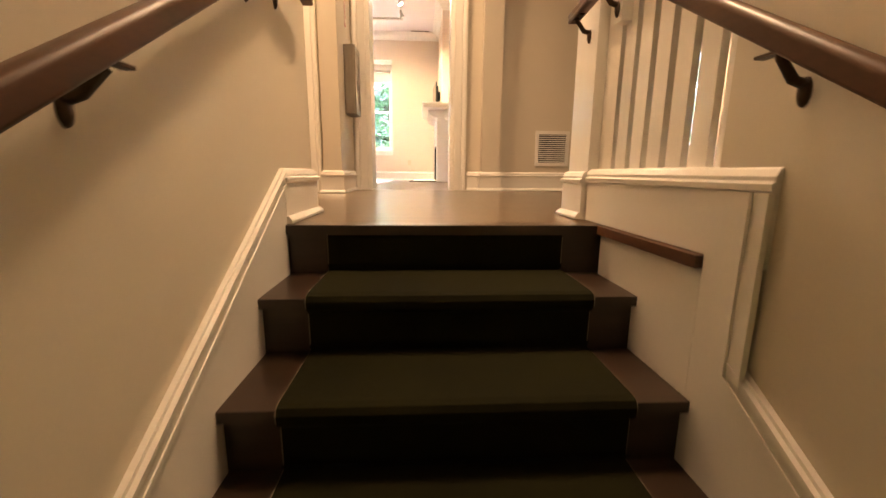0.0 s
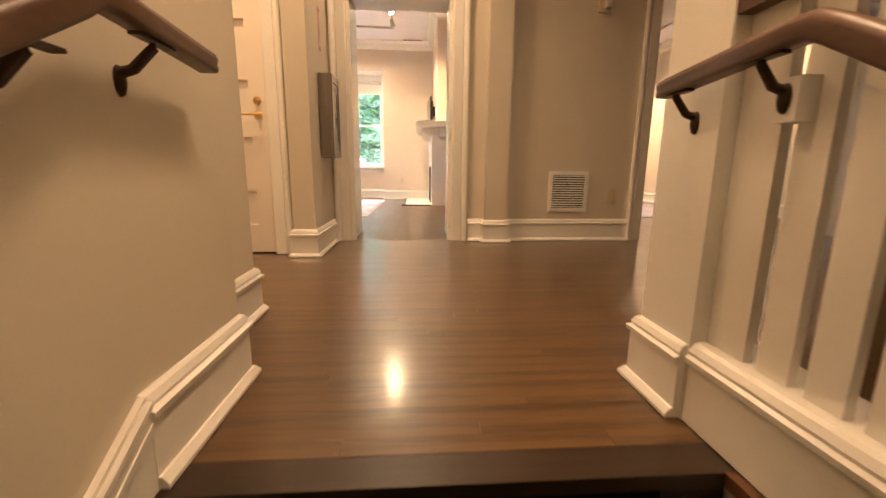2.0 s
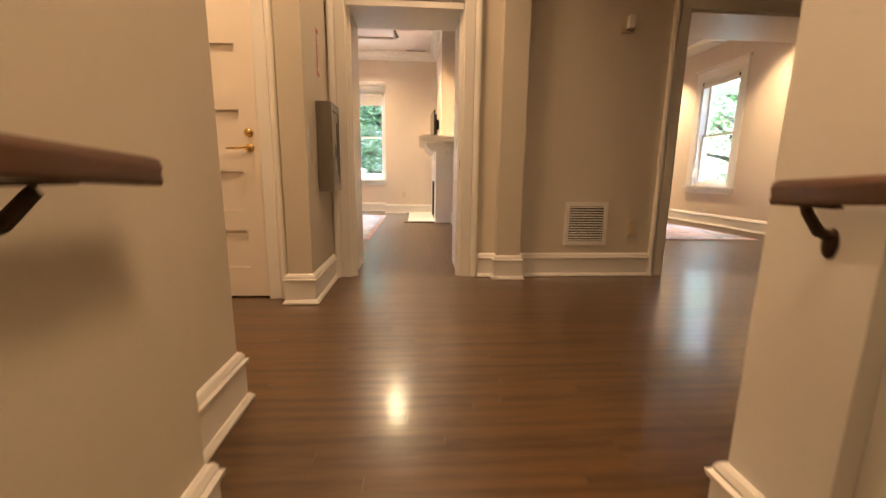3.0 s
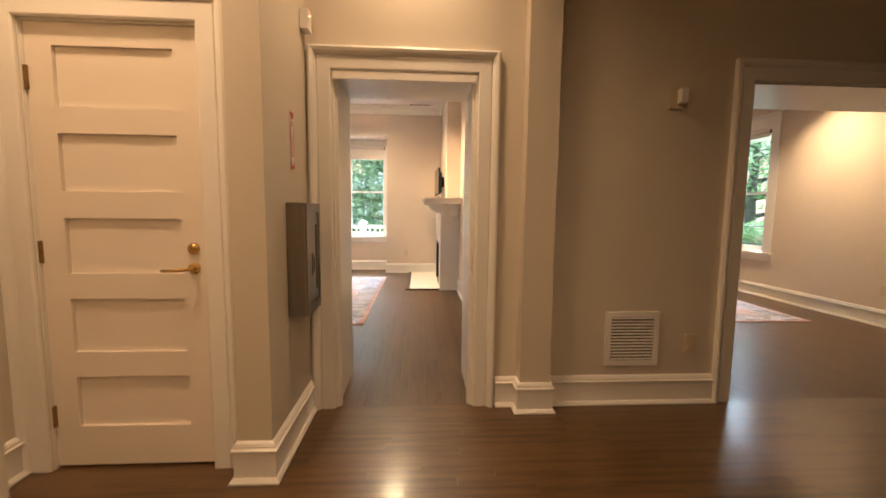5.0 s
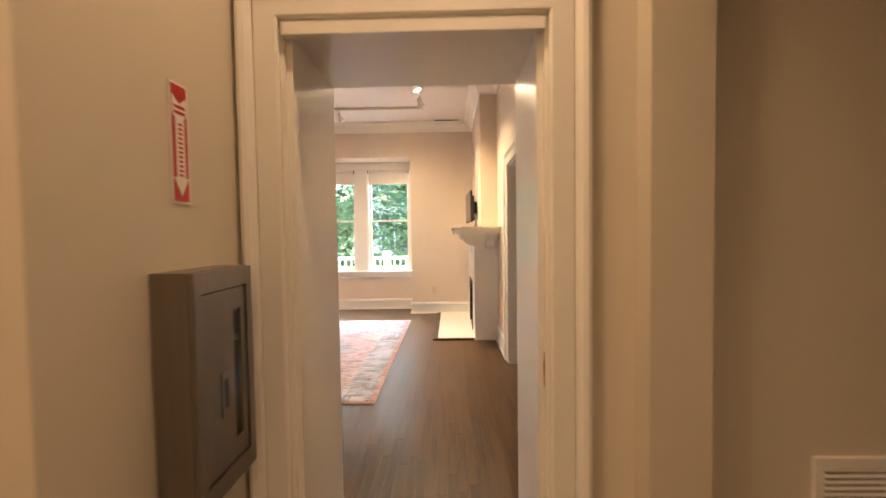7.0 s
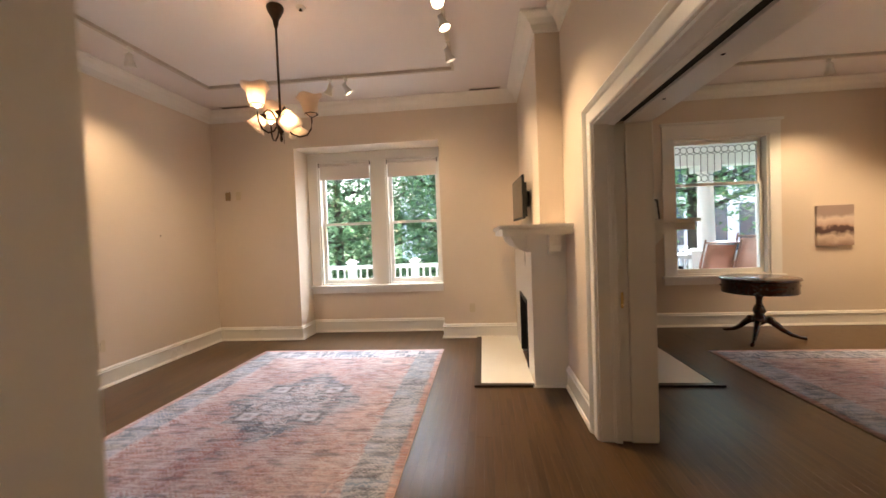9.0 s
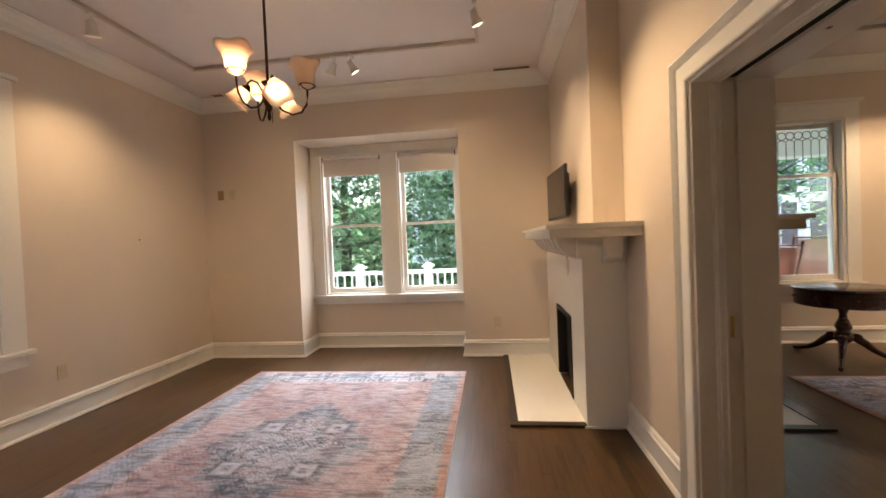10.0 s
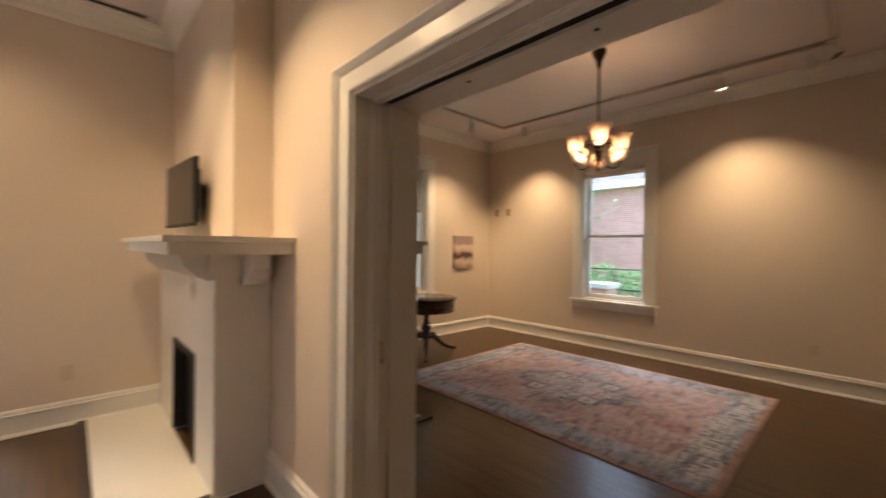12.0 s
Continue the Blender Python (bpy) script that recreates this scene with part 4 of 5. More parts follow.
def track(label, runs):
    t = thing("track_light_rail", label, "track rail", "ceiling tracks")
    for x0, x1, y0, y1 in runs:
        part("rail", soft(boxes((x0, x1, y0, y1, HIGH - 0.034, HIGH - 0.001)), 0.003, 1), TRACKM, t)
    return t


track("square white ceiling track with spot heads", [(-3.237, -0.353, 8.663, 8.697), (-0.387, -0.353, 5.70, 8.661), (-3.237, -3.203, 5.70, 8.661)])
track("square white ceiling track in the far room", [(1.60, 4.507, 9.163, 9.197), (4.473, 4.507, 5.61, 9.161), (1.60, 4.471, 5.61, 5.644)])


def track_head(x, y, aim, label, lit=True):
    h = thing("spot_light", label, "spot light", "track spot heads", pose(x, y, HIGH - 0.034))
    part("adapter", soft(boxes((-0.016, 0.016, -0.035, 0.035, -0.022, -0.001)), 0.003, 1), HEADM, h)
    part("stem", lathe(bmesh.new(), [(0.006, -0.075), (0.006, -0.022)], 10), HEADM, h, "", True)
    m = Matrix.Translation((0, 0, -0.095)) @ (Vector(aim) - Vector((x, y, HIGH - 0.13))).to_track_quat("Z", "Y").to_matrix().to_4x4()
    yoke = bmesh.new()
    tube(yoke, [m @ Vector(p) for p in ((0.036, 0, 0.03), (0.036, 0, -0.03), (0, 0, -0.045), (-0.036, 0, -0.03), (-0.036, 0, 0.03))], 0.0035, 6)
    part("yoke", yoke, HEADM, h, "", True)
    can = part("can", lathe(bmesh.new(), [(0.010, -0.045), (0.024, -0.040), (0.026, -0.005), (0.034, 0.025), (0.048, 0.060), (0.050, 0.075), (0.046, 0.075), (0.044, 0.060)], 20, m, False), HEADM, h, "", True)
    part("lens", lathe(bmesh.new(), [(0.001, 0.058), (0.045, 0.060), (0.045, 0.064), (0.001, 0.066)], 20, m), LENS if lit else BLACK, can, "bright lens" if lit else "dark lens", True)
    return h


for x, y, aim, power, size in SPOTS:
    track_head(x, y, aim, "white track spot head, lit" if power else "white track spot head, off", power > 0)


# ---- wall plates, vents, detectors ----
def plate(x, y, z, rot, label, kind="outlet", col=None):
    p = thing("wall_plate", label, "outlet plate" if kind == "outlet" else "switch plate", "wall plates", pose(x, y, z, 0, 0, rot))
    part("cover", soft(boxes((-0.036, 0.036, -0.007, -0.0005, -0.058, 0.058)), 0.003), col or PLASTIC, p)
    if kind == "outlet":
        for dz in (-0.022, 0.022):
            part("socket", soft(boxes((-0.016, 0.016, -0.010, -0.0072, dz - 0.014, dz + 0.014)), 0.003), col or PLASTIC, p)
    else:
        part("toggle", soft(boxes((-0.005, 0.005, -0.016, -0.0072, -0.012, 0.012)), 0.002), col or PLASTIC, p)
    return p


TANP = mat("tan_plate", (0.34, 0.22, 0.10), 0.4, vary=0.05, bump=0)
plate(1.73, 4.128, 0.40, 0, "ivory outlet plate on the hall wall above the baseboard")
plate(-0.275, 9.548, 0.40, 0, "ivory outlet plate beside the hearth")
plate(-3.63, 9.548, 2.03, 0, "tan blank plate high on the parlour wall", "switch", TANP)
plate(-3.476, 9.548, 2.03, 0, "ivory plate high on the parlour wall", "switch")
plate(-3.848, 7.79, 0.41, 90, "ivory outlet plate under the sash window")
plate(5.128, 9.80, 1.985, -90, "tan plate high beside the corner", "switch", TANP)
plate(5.128, 9.555, 1.985, -90, "tan plate high beside the corner", "switch", TANP)
plate(5.128, 5.76, 0.40, -90, "ivory outlet plate above the far baseboard")
solo("wall_nail", lathe(bmesh.new(), [(0.006, 0), (0.006, 0.01), (0.003, 0.014)], 10, pose(-3.849, 8.58, 1.49, 0, 90)), BRONZE, "small dark nail in the bare cream wall", "nail")

g = thing("return_air_grille", "white louvred return air grille above the hall baseboard", "vent", m=pose(1.341, 4.129, 0.431))
part("frame", soft(boxes((-0.175, -0.142, -0.012, -0.001, -0.175, 0.175), (0.142, 0.175, -0.012, -0.001, -0.175, 0.175), (-0.142, 0.142, -0.012, -0.001, 0.142, 0.175), (-0.142, 0.142, -0.012, -0.001, -0.175, -0.142)), 0.003, 1), WHITEP, g)
part("backing", boxes((-0.142, 0.142, -0.002, -0.001, -0.142, 0.142)), GAPSHADE, g, "dark sheet for the shade in the duct")
for i in range(14):
    z = -0.132 + i * 0.0203
    bm = bmesh.new()
    v = [bm.verts.new((x, y, zz)) for x in (-0.141, 0.141) for y, zz in ((-0.010, z - 0.004), (-0.0035, z + 0.0035), (-0.003, z + 0.006), (-0.0115, z - 0.0015))]
    for f in ((0, 1, 2, 3), (7, 6, 5, 4), (0, 4, 5, 1), (1, 5, 6, 2), (2, 6, 7, 3), (3, 7, 4, 0)):
        bm.faces.new([v[q] for q in f])
    part("slat", bm, WHITEP, g)


def ceiling_vent(x, y, w, label):
    c = thing("ceiling_vent", label, "vent", "ceiling slot vents", pose(x, y, HIGH))
    part("slot", boxes((-w / 2, w / 2, -0.025, 0.025, -0.004, -0.001)), GAPSHADE, c, "dark strip for the shaded vent opening")
    part("rim", boxes((-w / 2 - 0.012, w / 2 + 0.012, -0.037, -0.026, -0.008, -0.001), (-w / 2 - 0.012, w / 2 + 0.012, 0.026, 0.037, -0.008, -0.001)), TRACKM, c)
    for i in range(12):
        xx = -w / 2 + w * (i + 0.5) / 12
        part("fin", boxes((xx - 0.0015, xx + 0.0015, -0.024, 0.024, -0.007, -0.0045)), TRACKM, c)
    return c


ceiling_vent(-0.02, 9.38, 0.38, "dark slotted ceiling vent near the chimney breast")
ceiling_vent(-3.35, 9.38, 0.38, "dark slotted ceiling vent near the corner")
sp = thing("sprinkler", "small white ceiling sprinkler with a bronze centre", "sprinkler", m=pose(-1.47, 7.36, HIGH))
part("plate", lathe(bmesh.new(), [(0.038, -0.001), (0.034, -0.010), (0.020, -0.014)], 20), WHITEP, sp, "", True)
part("head", lathe(bmesh.new(), [(0.010, -0.014), (0.010, -0.024), (0.016, -0.026), (0.004, -0.030)], 12), BRONZE, sp, "", True)

# hall fixtures
s_ = thing("alarm_strobe", "small ivory alarm strobe on a wall plate", "alarm", m=pose(1.535, 4.129, 1.925))
part("plate", soft(boxes((-0.045, 0.030, -0.012, -0.001, -0.062, 0.062)), 0.003), PLASTIC, s_)
part("lens", soft(boxes((0.000, 0.040, -0.055, -0.0125, -0.035, 0.048)), 0.006), WHITEP, s_, "pale strobe lens")
ms = thing("motion_sensor", "white wedge motion sensor high in the corner", "sensor", m=pose(WEST + 0.002, 4.06, 2.26))
part("body", soft(boxes((0.001, 0.045, -0.035, 0.035, -0.055, 0.050)), 0.010, 3), WHITEP, ms)
part("led", lathe(bmesh.new(), [(0.004, 0), (0.003, 0.003)], 10, pose(0.045, -0.010, 0.018, 0, 90)), glow("red_led", (1.0, 0.08, 0.03), 1.5), ms, "tiny red light")

CABY, CABD = 3.855, 0.80
ex = thing("extinguisher_cabinet", "brushed steel fire extinguisher cabinet fixed to the hall wall", "cabinet", m=pose(WEST + 0.002, CABY, 0) @ Matrix.Diagonal((CABD, 1.0, 1.0, 1.0)))
part("body", soft(boxes((0.001, 0.108, -0.130, 0.130, 0.69, 1.262)), 0.012, 3), STEEL, ex)
part("door_frame", soft(boxes((0.1085, 0.124, -0.128, -0.100, 0.692, 1.26), (0.1085, 0.124, 0.100, 0.128, 0.692, 1.26), (0.1085, 0.124, -0.100, 0.100, 1.212, 1.26), (0.1085, 0.124, -0.100, 0.100, 0.692, 0.742)), 0.006, 2), STEEL, ex)
dl = part("door", soft(boxes((0.1085, 0.118, -0.096, 0.036, 0.748, 1.206), (0.1085, 0.118, 0.074, 0.096, 0.748, 1.206), (0.1085, 0.118, 0.036, 0.074, 1.15, 1.206), (0.1085, 0.118, 0.036, 0.074, 0.748, 0.80)), 0.002, 1), STEEL, ex)
part("window", boxes((0.112, 0.114, 0.037, 0.073, 0.801, 1.149)), GLASS, dl, "narrow glass slot")
part("inside", boxes((0.1082, 0.1084, 0.034, 0.078, 0.80, 1.15)), GAPSHADE, dl, "dark sheet for the shaded cabinet interior")
pl = part("pull", soft(boxes((0.1181, 0.124, -0.030, 0.006, 0.885, 1.0)), 0.004), STEEL, dl, "recessed steel pull")
part("recess", boxes((0.1242, 0.1255, -0.020, -0.004, 0.905, 0.980)), GAPSHADE, pl, "dark patch for the shaded finger grip")

# extinguisher sign: red strip with white arrows and unreadable lettering as bars
RED = mat("sign_red", (0.42, 0.02, 0.02), 0.35, vary=0.08, scale=9, fine=90, bump=0)
SIGNW = mat("sign_white", (0.78, 0.74, 0.68), 0.35, vary=0.03, scale=9, fine=90, bump=0)
sg = thing("extinguisher_sign", "narrow red and white fire extinguisher sign", "sign", m=pose(WEST + 0.001, 3.845, 1.578))
part("sheet", boxes((0.001, 0.0025, -0.034, 0.034, -0.150, 0.150)), SIGNW, sg)
part("red_field", boxes((0.0026, 0.0032, -0.028, 0.028, -0.144, 0.144)), RED, sg, "red field")


def flat(name, pts, x, material, parent):
    bm = bmesh.new()
    a = [bm.verts.new((x, y, z)) for y, z in pts]
    b = [bm.verts.new((x + 0.0005, y, z)) for y, z in pts]
    bm.faces.new(a)
    bm.faces.new(b[::-1])
    for i in range(len(pts)):
        j = (i + 1) % len(pts)
        bm.faces.new((a[i], a[j], b[j], b[i]))
    return part(name, bm, material, parent)


flat("arrow", [(-0.026, 0.118), (0, 0.098), (0.026, 0.118), (0.026, 0.075), (0.016, 0.062), (0.016, -0.085), (0.026, -0.085), (0, -0.132), (-0.026, -0.085), (-0.016, -0.085), (-0.016, 0.062), (-0.026, 0.075)], 0.0034, SIGNW, sg)
for i in range(12):
    flat("letter_bar", [(-0.007, 0.050 - i * 0.0115), (0.007, 0.050 - i * 0.0115), (0.007, 0.044 - i * 0.0115), (-0.007, 0.044 - i * 0.0115)], 0.0042, RED, sg)
for i in range(2):
    flat("letter_bar", [(-0.020, 0.094 - i * 0.014), (0.020, 0.094 - i * 0.014), (0.020, 0.086 - i * 0.014), (-0.020, 0.086 - i * 0.014)], 0.0042, RED, sg)

# brass strike in the doorway
st = thing("strike_plate", "brass strike plate let into the doorway jamb", "strike plate")
part("plate", soft(boxes((0.3085, 0.3105, 4.140, 4.149, 0.84, 0.95)), 0.0008, 1), BRASS, st)
part("slot", boxes((0.3075, 0.3084, 4.1425, 4.1465, 0.87, 0.92)), GAPSHADE, st)
for z in (0.42, 1.05, 1.72):
    solo("hinge_mortise", boxes((-0.5155, -0.5145, 4.195, 4.215, z - 0.045, z + 0.045)), HALLWALL, "painted-over hinge mortise in the doorway jamb", "hinge mortise", "old hinge mortises")

# ---- television ----
tv = thing("television", "small black flat television on a wall mount above the mantel", "television", m=pose(0.285, 8.60, 1.715, 0, 0, 3))
part("screen_panel", soft(boxes((-0.012, 0.010, -0.36, 0.36, -0.215, 0.215)), 0.005), BLACK, tv)
part("screen", boxes((-0.0145, -0.0125, -0.345, 0.345, -0.195, 0.203)), mat("dark_screen", (0.006, 0.006, 0.007), 0.12, vary=0.1, bump=0), tv, "glossy dark screen")
part("back_cover", soft(boxes((0.0102, 0.045, -0.28, 0.28, -0.19, 0.15)), 0.014, 3), BLACK, tv)
part("mount", boxes((0.0452, 0.102, -0.10, 0.10, -0.08, 0.08)), BLACK, tv)

# ---- pedestal table ----
tb = thing("drum_table", "dark mahogany drum table on a three-legged pedestal", "table", m=pose(3.125, 9.33, 0))
part("tabletop", lathe(bmesh.new(), [(0.378, 0.705), (0.390, 0.712), (0.392, 0.725), (0.383, 0.735), (0.0015, 0.737)], 48), MAHOG, tb, "", True)
part("apron", lathe(bmesh.new(), [(0.345, 0.555), (0.368, 0.558), (0.373, 0.57), (0.369, 0.58), (0.369, 0.70)], 48), MAHOG, tb, "", False)
for i in range(8):
    a = 2 * math.pi * (i + 0.5) / 8
    part("drawer_knob", lathe(bmesh.new(), [(0.006, 0.0), (0.011, 0.010), (0.006, 0.018)], 10, Matrix.Rotation(a, 4, "Z") @ pose(0.369, 0, 0.64, 0, 90)), BRONZE, tb, "small dark knob", True)
part("pedestal", lathe(bmesh.new(), [(0.045, 0.556), (0.052, 0.53), (0.040, 0.50), (0.030, 0.46), (0.034, 0.42), (0.060, 0.36), (0.068, 0.33), (0.050, 0.30), (0.058, 0.28), (0.075, 0.265), (0.078, 0.22), (0.060, 0.19), (0.030, 0.17)], 24), MAHOG, tb, "", True)
for i in range(3):
    a = radians(229 + 120 * i)
    pts = [(0.05, 0.235), (0.11, 0.215), (0.17, 0.170), (0.24, 0.105), (0.32, 0.055), (0.41, 0.024), (0.46, 0.020)]
    part("leg", tube(bmesh.new(), [(r * math.cos(a), r * math.sin(a), z) for r, z in pts], [0.034, 0.036, 0.032, 0.026, 0.021, 0.018, 0.019], 10, 1.1), MAHOG, tb, "", True)
    part("scroll", lathe(bmesh.new(), [(0.012, -0.03), (0.030, -0.03), (0.032, 0.03), (0.012, 0.03)], 14, Matrix.Rotation(a, 4, "Z") @ pose(0.105, 0, 0.235, 90)), MAHOG, tb, "", True)

# ---- painting, framed picture ----
PAINT = bpy.data.materials.new("misty_landscape_paint")
PAINT.use_nodes = True
pn, pk = PAINT.node_tree.nodes, PAINT.node_tree.links
tc = pn.new("ShaderNodeTexCoord")
sx = pn.new("ShaderNodeSeparateXYZ")
pk.new(tc.outputs["Generated"], sx.inputs[0])
nz = pn.new("ShaderNodeTexNoise")
nz.inputs["Scale"].default_value = 3.2
nz.inputs["Detail"].default_value = 6
pk.new(tc.outputs["Generated"], nz.inputs[0])
ad = pn.new("ShaderNodeMath")
ad.operation = "MULTIPLY_ADD"
pk.new(nz.outputs[0], ad.inputs[0])
ad.inputs[1].default_value = 0.40
pk.new(sx.outputs[2], ad.inputs[2])
rp = pn.new("ShaderNodeValToRGB")
els = rp.color_ramp.elements
els[0].position, els[0].color = 0.05, (0.16, 0.09, 0.06, 1)
els[1].position, els[1].color = 1.0, (0.34, 0.25, 0.22, 1)
for p_, c_ in ((0.30, (0.42, 0.30, 0.24)), (0.44, (0.60, 0.48, 0.40)), (0.54, (0.07, 0.035, 0.035)), (0.62, (0.10, 0.05, 0.045)), (0.68, (0.50, 0.34, 0.27)), (0.86, (0.66, 0.54, 0.47))):
    e = els.new(p_)
    e.color = (*c_, 1)
pk.new(ad.outputs[0], rp.inputs[0])
pk.new(rp.outputs[0], pn["Principled BSDF"].inputs["Base Color"])
pn["Principled BSDF"].inputs["Roughness"].default_value = 0.45
cv = thing("painting", "unframed canvas of a misty rose landscape on the wall", "painting", m=pose(4.46, 9.978, 1.31))
part("canvas", soft(boxes((-0.22, 0.22, -0.035, -0.001, -0.262, 0.262)), 0.003), PAINT, cv)
fr = thing("picture_frame", "small black picture frame standing on the mantel", "picture frame", m=pose(1.38, 7.95, 1.4225, -8, 0, 20))
part("frame", soft(boxes((-0.075, -0.062, -0.008, 0.008, 0, 0.19), (0.062, 0.075, -0.008, 0.008, 0, 0.19), (-0.062, 0.062, -0.008, 0.008, 0, 0.014), (-0.062, 0.062, -0.008, 0.008, 0.176, 0.19)), 0.002, 1), BLACK, fr)
part("card", boxes((-0.062, 0.062, 0.0, 0.003, 0.014, 0.176)), WHITEP, fr, "pale print")
part("strut", boxes((-0.02, 0.02, 0.008, 0.012, 0.0, 0.12)), BLACK, fr)


# ---- outdoors ----
def leaf_mat(name, col, thin=0.45):
    m = mat(name, col, 0.55, vary=0.45, scale=1.2, fine=14, bump=0.0, spread=0.25)
    n, k = m.node_tree.nodes, m.node_tree.links
    b = n["Principled BSDF"]
    tr, mx = n.new("ShaderNodeBsdfTranslucent"), n.new("ShaderNodeMixShader")
    k.new(b.inputs["Base Color"].links[0].from_socket, tr.inputs[0])
    mx.inputs[0].default_value = thin
    k.new(b.outputs[0], mx.inputs[1])
    k.new(tr.outputs[0], mx.inputs[2])
    k.new(mx.outputs[0], n["Material Output"].inputs[0])
    return m


LEAF = leaf_mat("summer_leaves", (0.085, 0.17, 0.078))
LEAF2 = leaf_mat("bright_leaves", (0.110, 0.21, 0.092))
BARK = mat("dark_bark", (0.055, 0.042, 0.034), 0.9, vary=0.4, scale=6, fine=40, bump=0.15, stretch=(4, 4, 0.7))
GRASS = mat("lawn", (0.10, 0.17, 0.05), 0.9, vary=0.35, scale=0.6, fine=40, bump=0.1)
ASPHALT = mat("asphalt", (0.07, 0.07, 0.075), 0.85, vary=0.2, scale=0.8, fine=90, bump=0.05)
DECK = mat("porch_deck_paint", (0.42, 0.44, 0.45), 0.5, vary=0.08, scale=2, fine=60, bump=0.02)
OUTW = mat("exterior_white_paint", (0.66, 0.67, 0.67), 0.45, vary=0.04, scale=2, fine=60, bump=0.02)

structure("ground", boxes((-300, 300, -280, 300, -1.2, -0.80)), GRASS, "green lawn around the house", "ground")
structure("road", boxes((-120, 120, 22.0, 30.0, -0.799, -0.775)), ASPHALT, "grey asphalt street beyond the garden", "road")
structure("pavement", boxes((-120, 120, 19.6, 21.6, -0.799, -0.70)), mat("concrete_walk", (0.42, 0.40, 0.37), 0.85, vary=0.1, scale=1, fine=60, bump=0.05), "pale concrete pavement beside the street", "pavement")
structure("porch_floor", boxes((-4.3, 8.2, 10.21, 12.55, -0.85, -0.12)), DECK, "grey painted porch deck", "porch")
structure("porch_ceiling", boxes((1.6, 8.2, 10.21, 12.9, 2.98, 3.1)), OUTW, "white boarded porch ceiling", "ceiling")
structure("outer_wall", boxes((-4.3, 5.6, 10.205, 10.209, 3.2, 4.4)), OUTW, "white painted outer wall", "wall")


def turned_baluster(bm, x, y, z0, z1):
    lathe(bm, [(0.020, z0), (0.024, z0 + 0.02), (0.024, z0 + 0.05), (0.058, z0 + 0.16), (0.060, z0 + 0.24), (0.044, z0 + 0.36), (0.026, z0 + 0.48), (0.016, z1 - 0.06), (0.024, z1 - 0.03), (0.022, z1)], 8, pose(x, y, 0))
    return bm


def porch_rail(posts, y, label):
    r = thing("porch_railing", label, "railing", "porch railings")
    bal = None
    for a, b in zip(posts, posts[1:]):
        part("top_rail", soft(boxes((a + 0.08, b - 0.08, y - 0.05, y + 0.05, 0.76, 0.83)), 0.012), OUTW, r)
        part("bottom_rail", soft(boxes((a + 0.08, b - 0.08, y - 0.035, y + 0.035, 0.0, 0.06)), 0.008), OUTW, r)
        k = int((b - a - 0.2) / 0.135)
        for i in range(k):
            x = a + 0.1 + (b - a - 0.2) * (i + 0.5) / k
            if bal is None:
                bal = part("baluster", turned_baluster(bmesh.new(), 0, 0, 0.061, 0.759), OUTW, r, "", True)
                bal.location = (x, y, 0)
            else:
                o = bal.copy()
                scene.collection.objects.link(o)
                o.location = (x, y, 0)
    for a in posts:
        p = part("post", soft(boxes((a - 0.075, a + 0.075, y - 0.075, y + 0.075, -0.119, 0.88)), 0.008), OUTW, r)
        part("cap", lathe(bmesh.new(), [(0.150, 0.881), (0.155, 0.905), (0.10, 0.93), (0.05, 0.955), (0.008, 0.965)], 4, pose(a, y, 0, 0, 0, 45)), OUTW, p)
    return r


porch_rail([-4.2, -2.82, -1.50, -0.2, 1.1], 12.30, "white porch railing with turned balusters and capped posts")
porch_rail([1.1, 2.4, 3.9], 12.30, "white porch railing behind the rocking chairs")
for x in (4.12, 8.0, 1.75):
    c = thing("porch_column", "round white painted porch column", "column", "porch columns", pose(x, 12.30, 0))
    part("shaft", lathe(bmesh.new(), [(0.165, -0.02), (0.165, 0.05), (0.15, 0.10), (0.148, 1.2), (0.125, 2.36), (0.14, 2.39)], 28), OUTW, c, "", True)
    part("plinth", soft(boxes((-0.20, 0.20, -0.20, 0.20, -0.119, -0.021)), 0.01), OUTW, c)
    part("capital", soft(boxes((-0.19, 0.19, -0.19, 0.19, 2.391, 2.50)), 0.015), OUTW, c)
structure("porch_beam", soft(boxes((1.6, 8.2, 12.15, 12.45, 2.501, 2.979)), 0.01), OUTW, "white porch beam over the columns", "trim")

# rocking chairs
CHAIRW = mat("varnished_chair_wood", (0.20, 0.085, 0.045), 0.4, vary=0.3, scale=5, fine=40, bump=0.02, stretch=(6, 6, 1))
CANE = mat("woven_cane", (0.58, 0.36, 0.28), 0.7, vary=0.2, scale=4, fine=160, bump=0.08)
rc = thing("rocking_chair", "wooden rocking chair with a woven back on the porch", "rocking chair", "porch rocking chairs", pose(3.34, 10.97, -0.12, 0, 0, 296) @ Matrix.Scale(1.08, 4))
for sx_ in (-0.26, 0.26):
    part("rocker", tube(bmesh.new(), [(sx_, -0.42, 0.075), (sx_, -0.22, 0.030), (sx_, 0.0, 0.018), (sx_, 0.25, 0.032), (sx_, 0.52, 0.095)], 0.018, 8, 1.3), CHAIRW, rc, "", True)
    part("back_post", tube(bmesh.new(), [(sx_, 0.20, 0.03), (sx_, 0.23, 0.40), (sx_ * 1.0, 0.33, 0.80), (sx_ * 1.02, 0.46, 1.16)], [0.019, 0.020, 0.019, 0.014], 8), CHAIRW, rc, "", True)
    part("front_leg", tube(bmesh.new(), [(sx_, -0.24, 0.032), (sx_, -0.24, 0.62)], 0.018, 8), CHAIRW, rc, "", True)
    part("arm", soft(boxes((sx_ - 0.035, sx_ + 0.035, -0.30, 0.28, 0.621, 0.645)), 0.008), CHAIRW, rc)
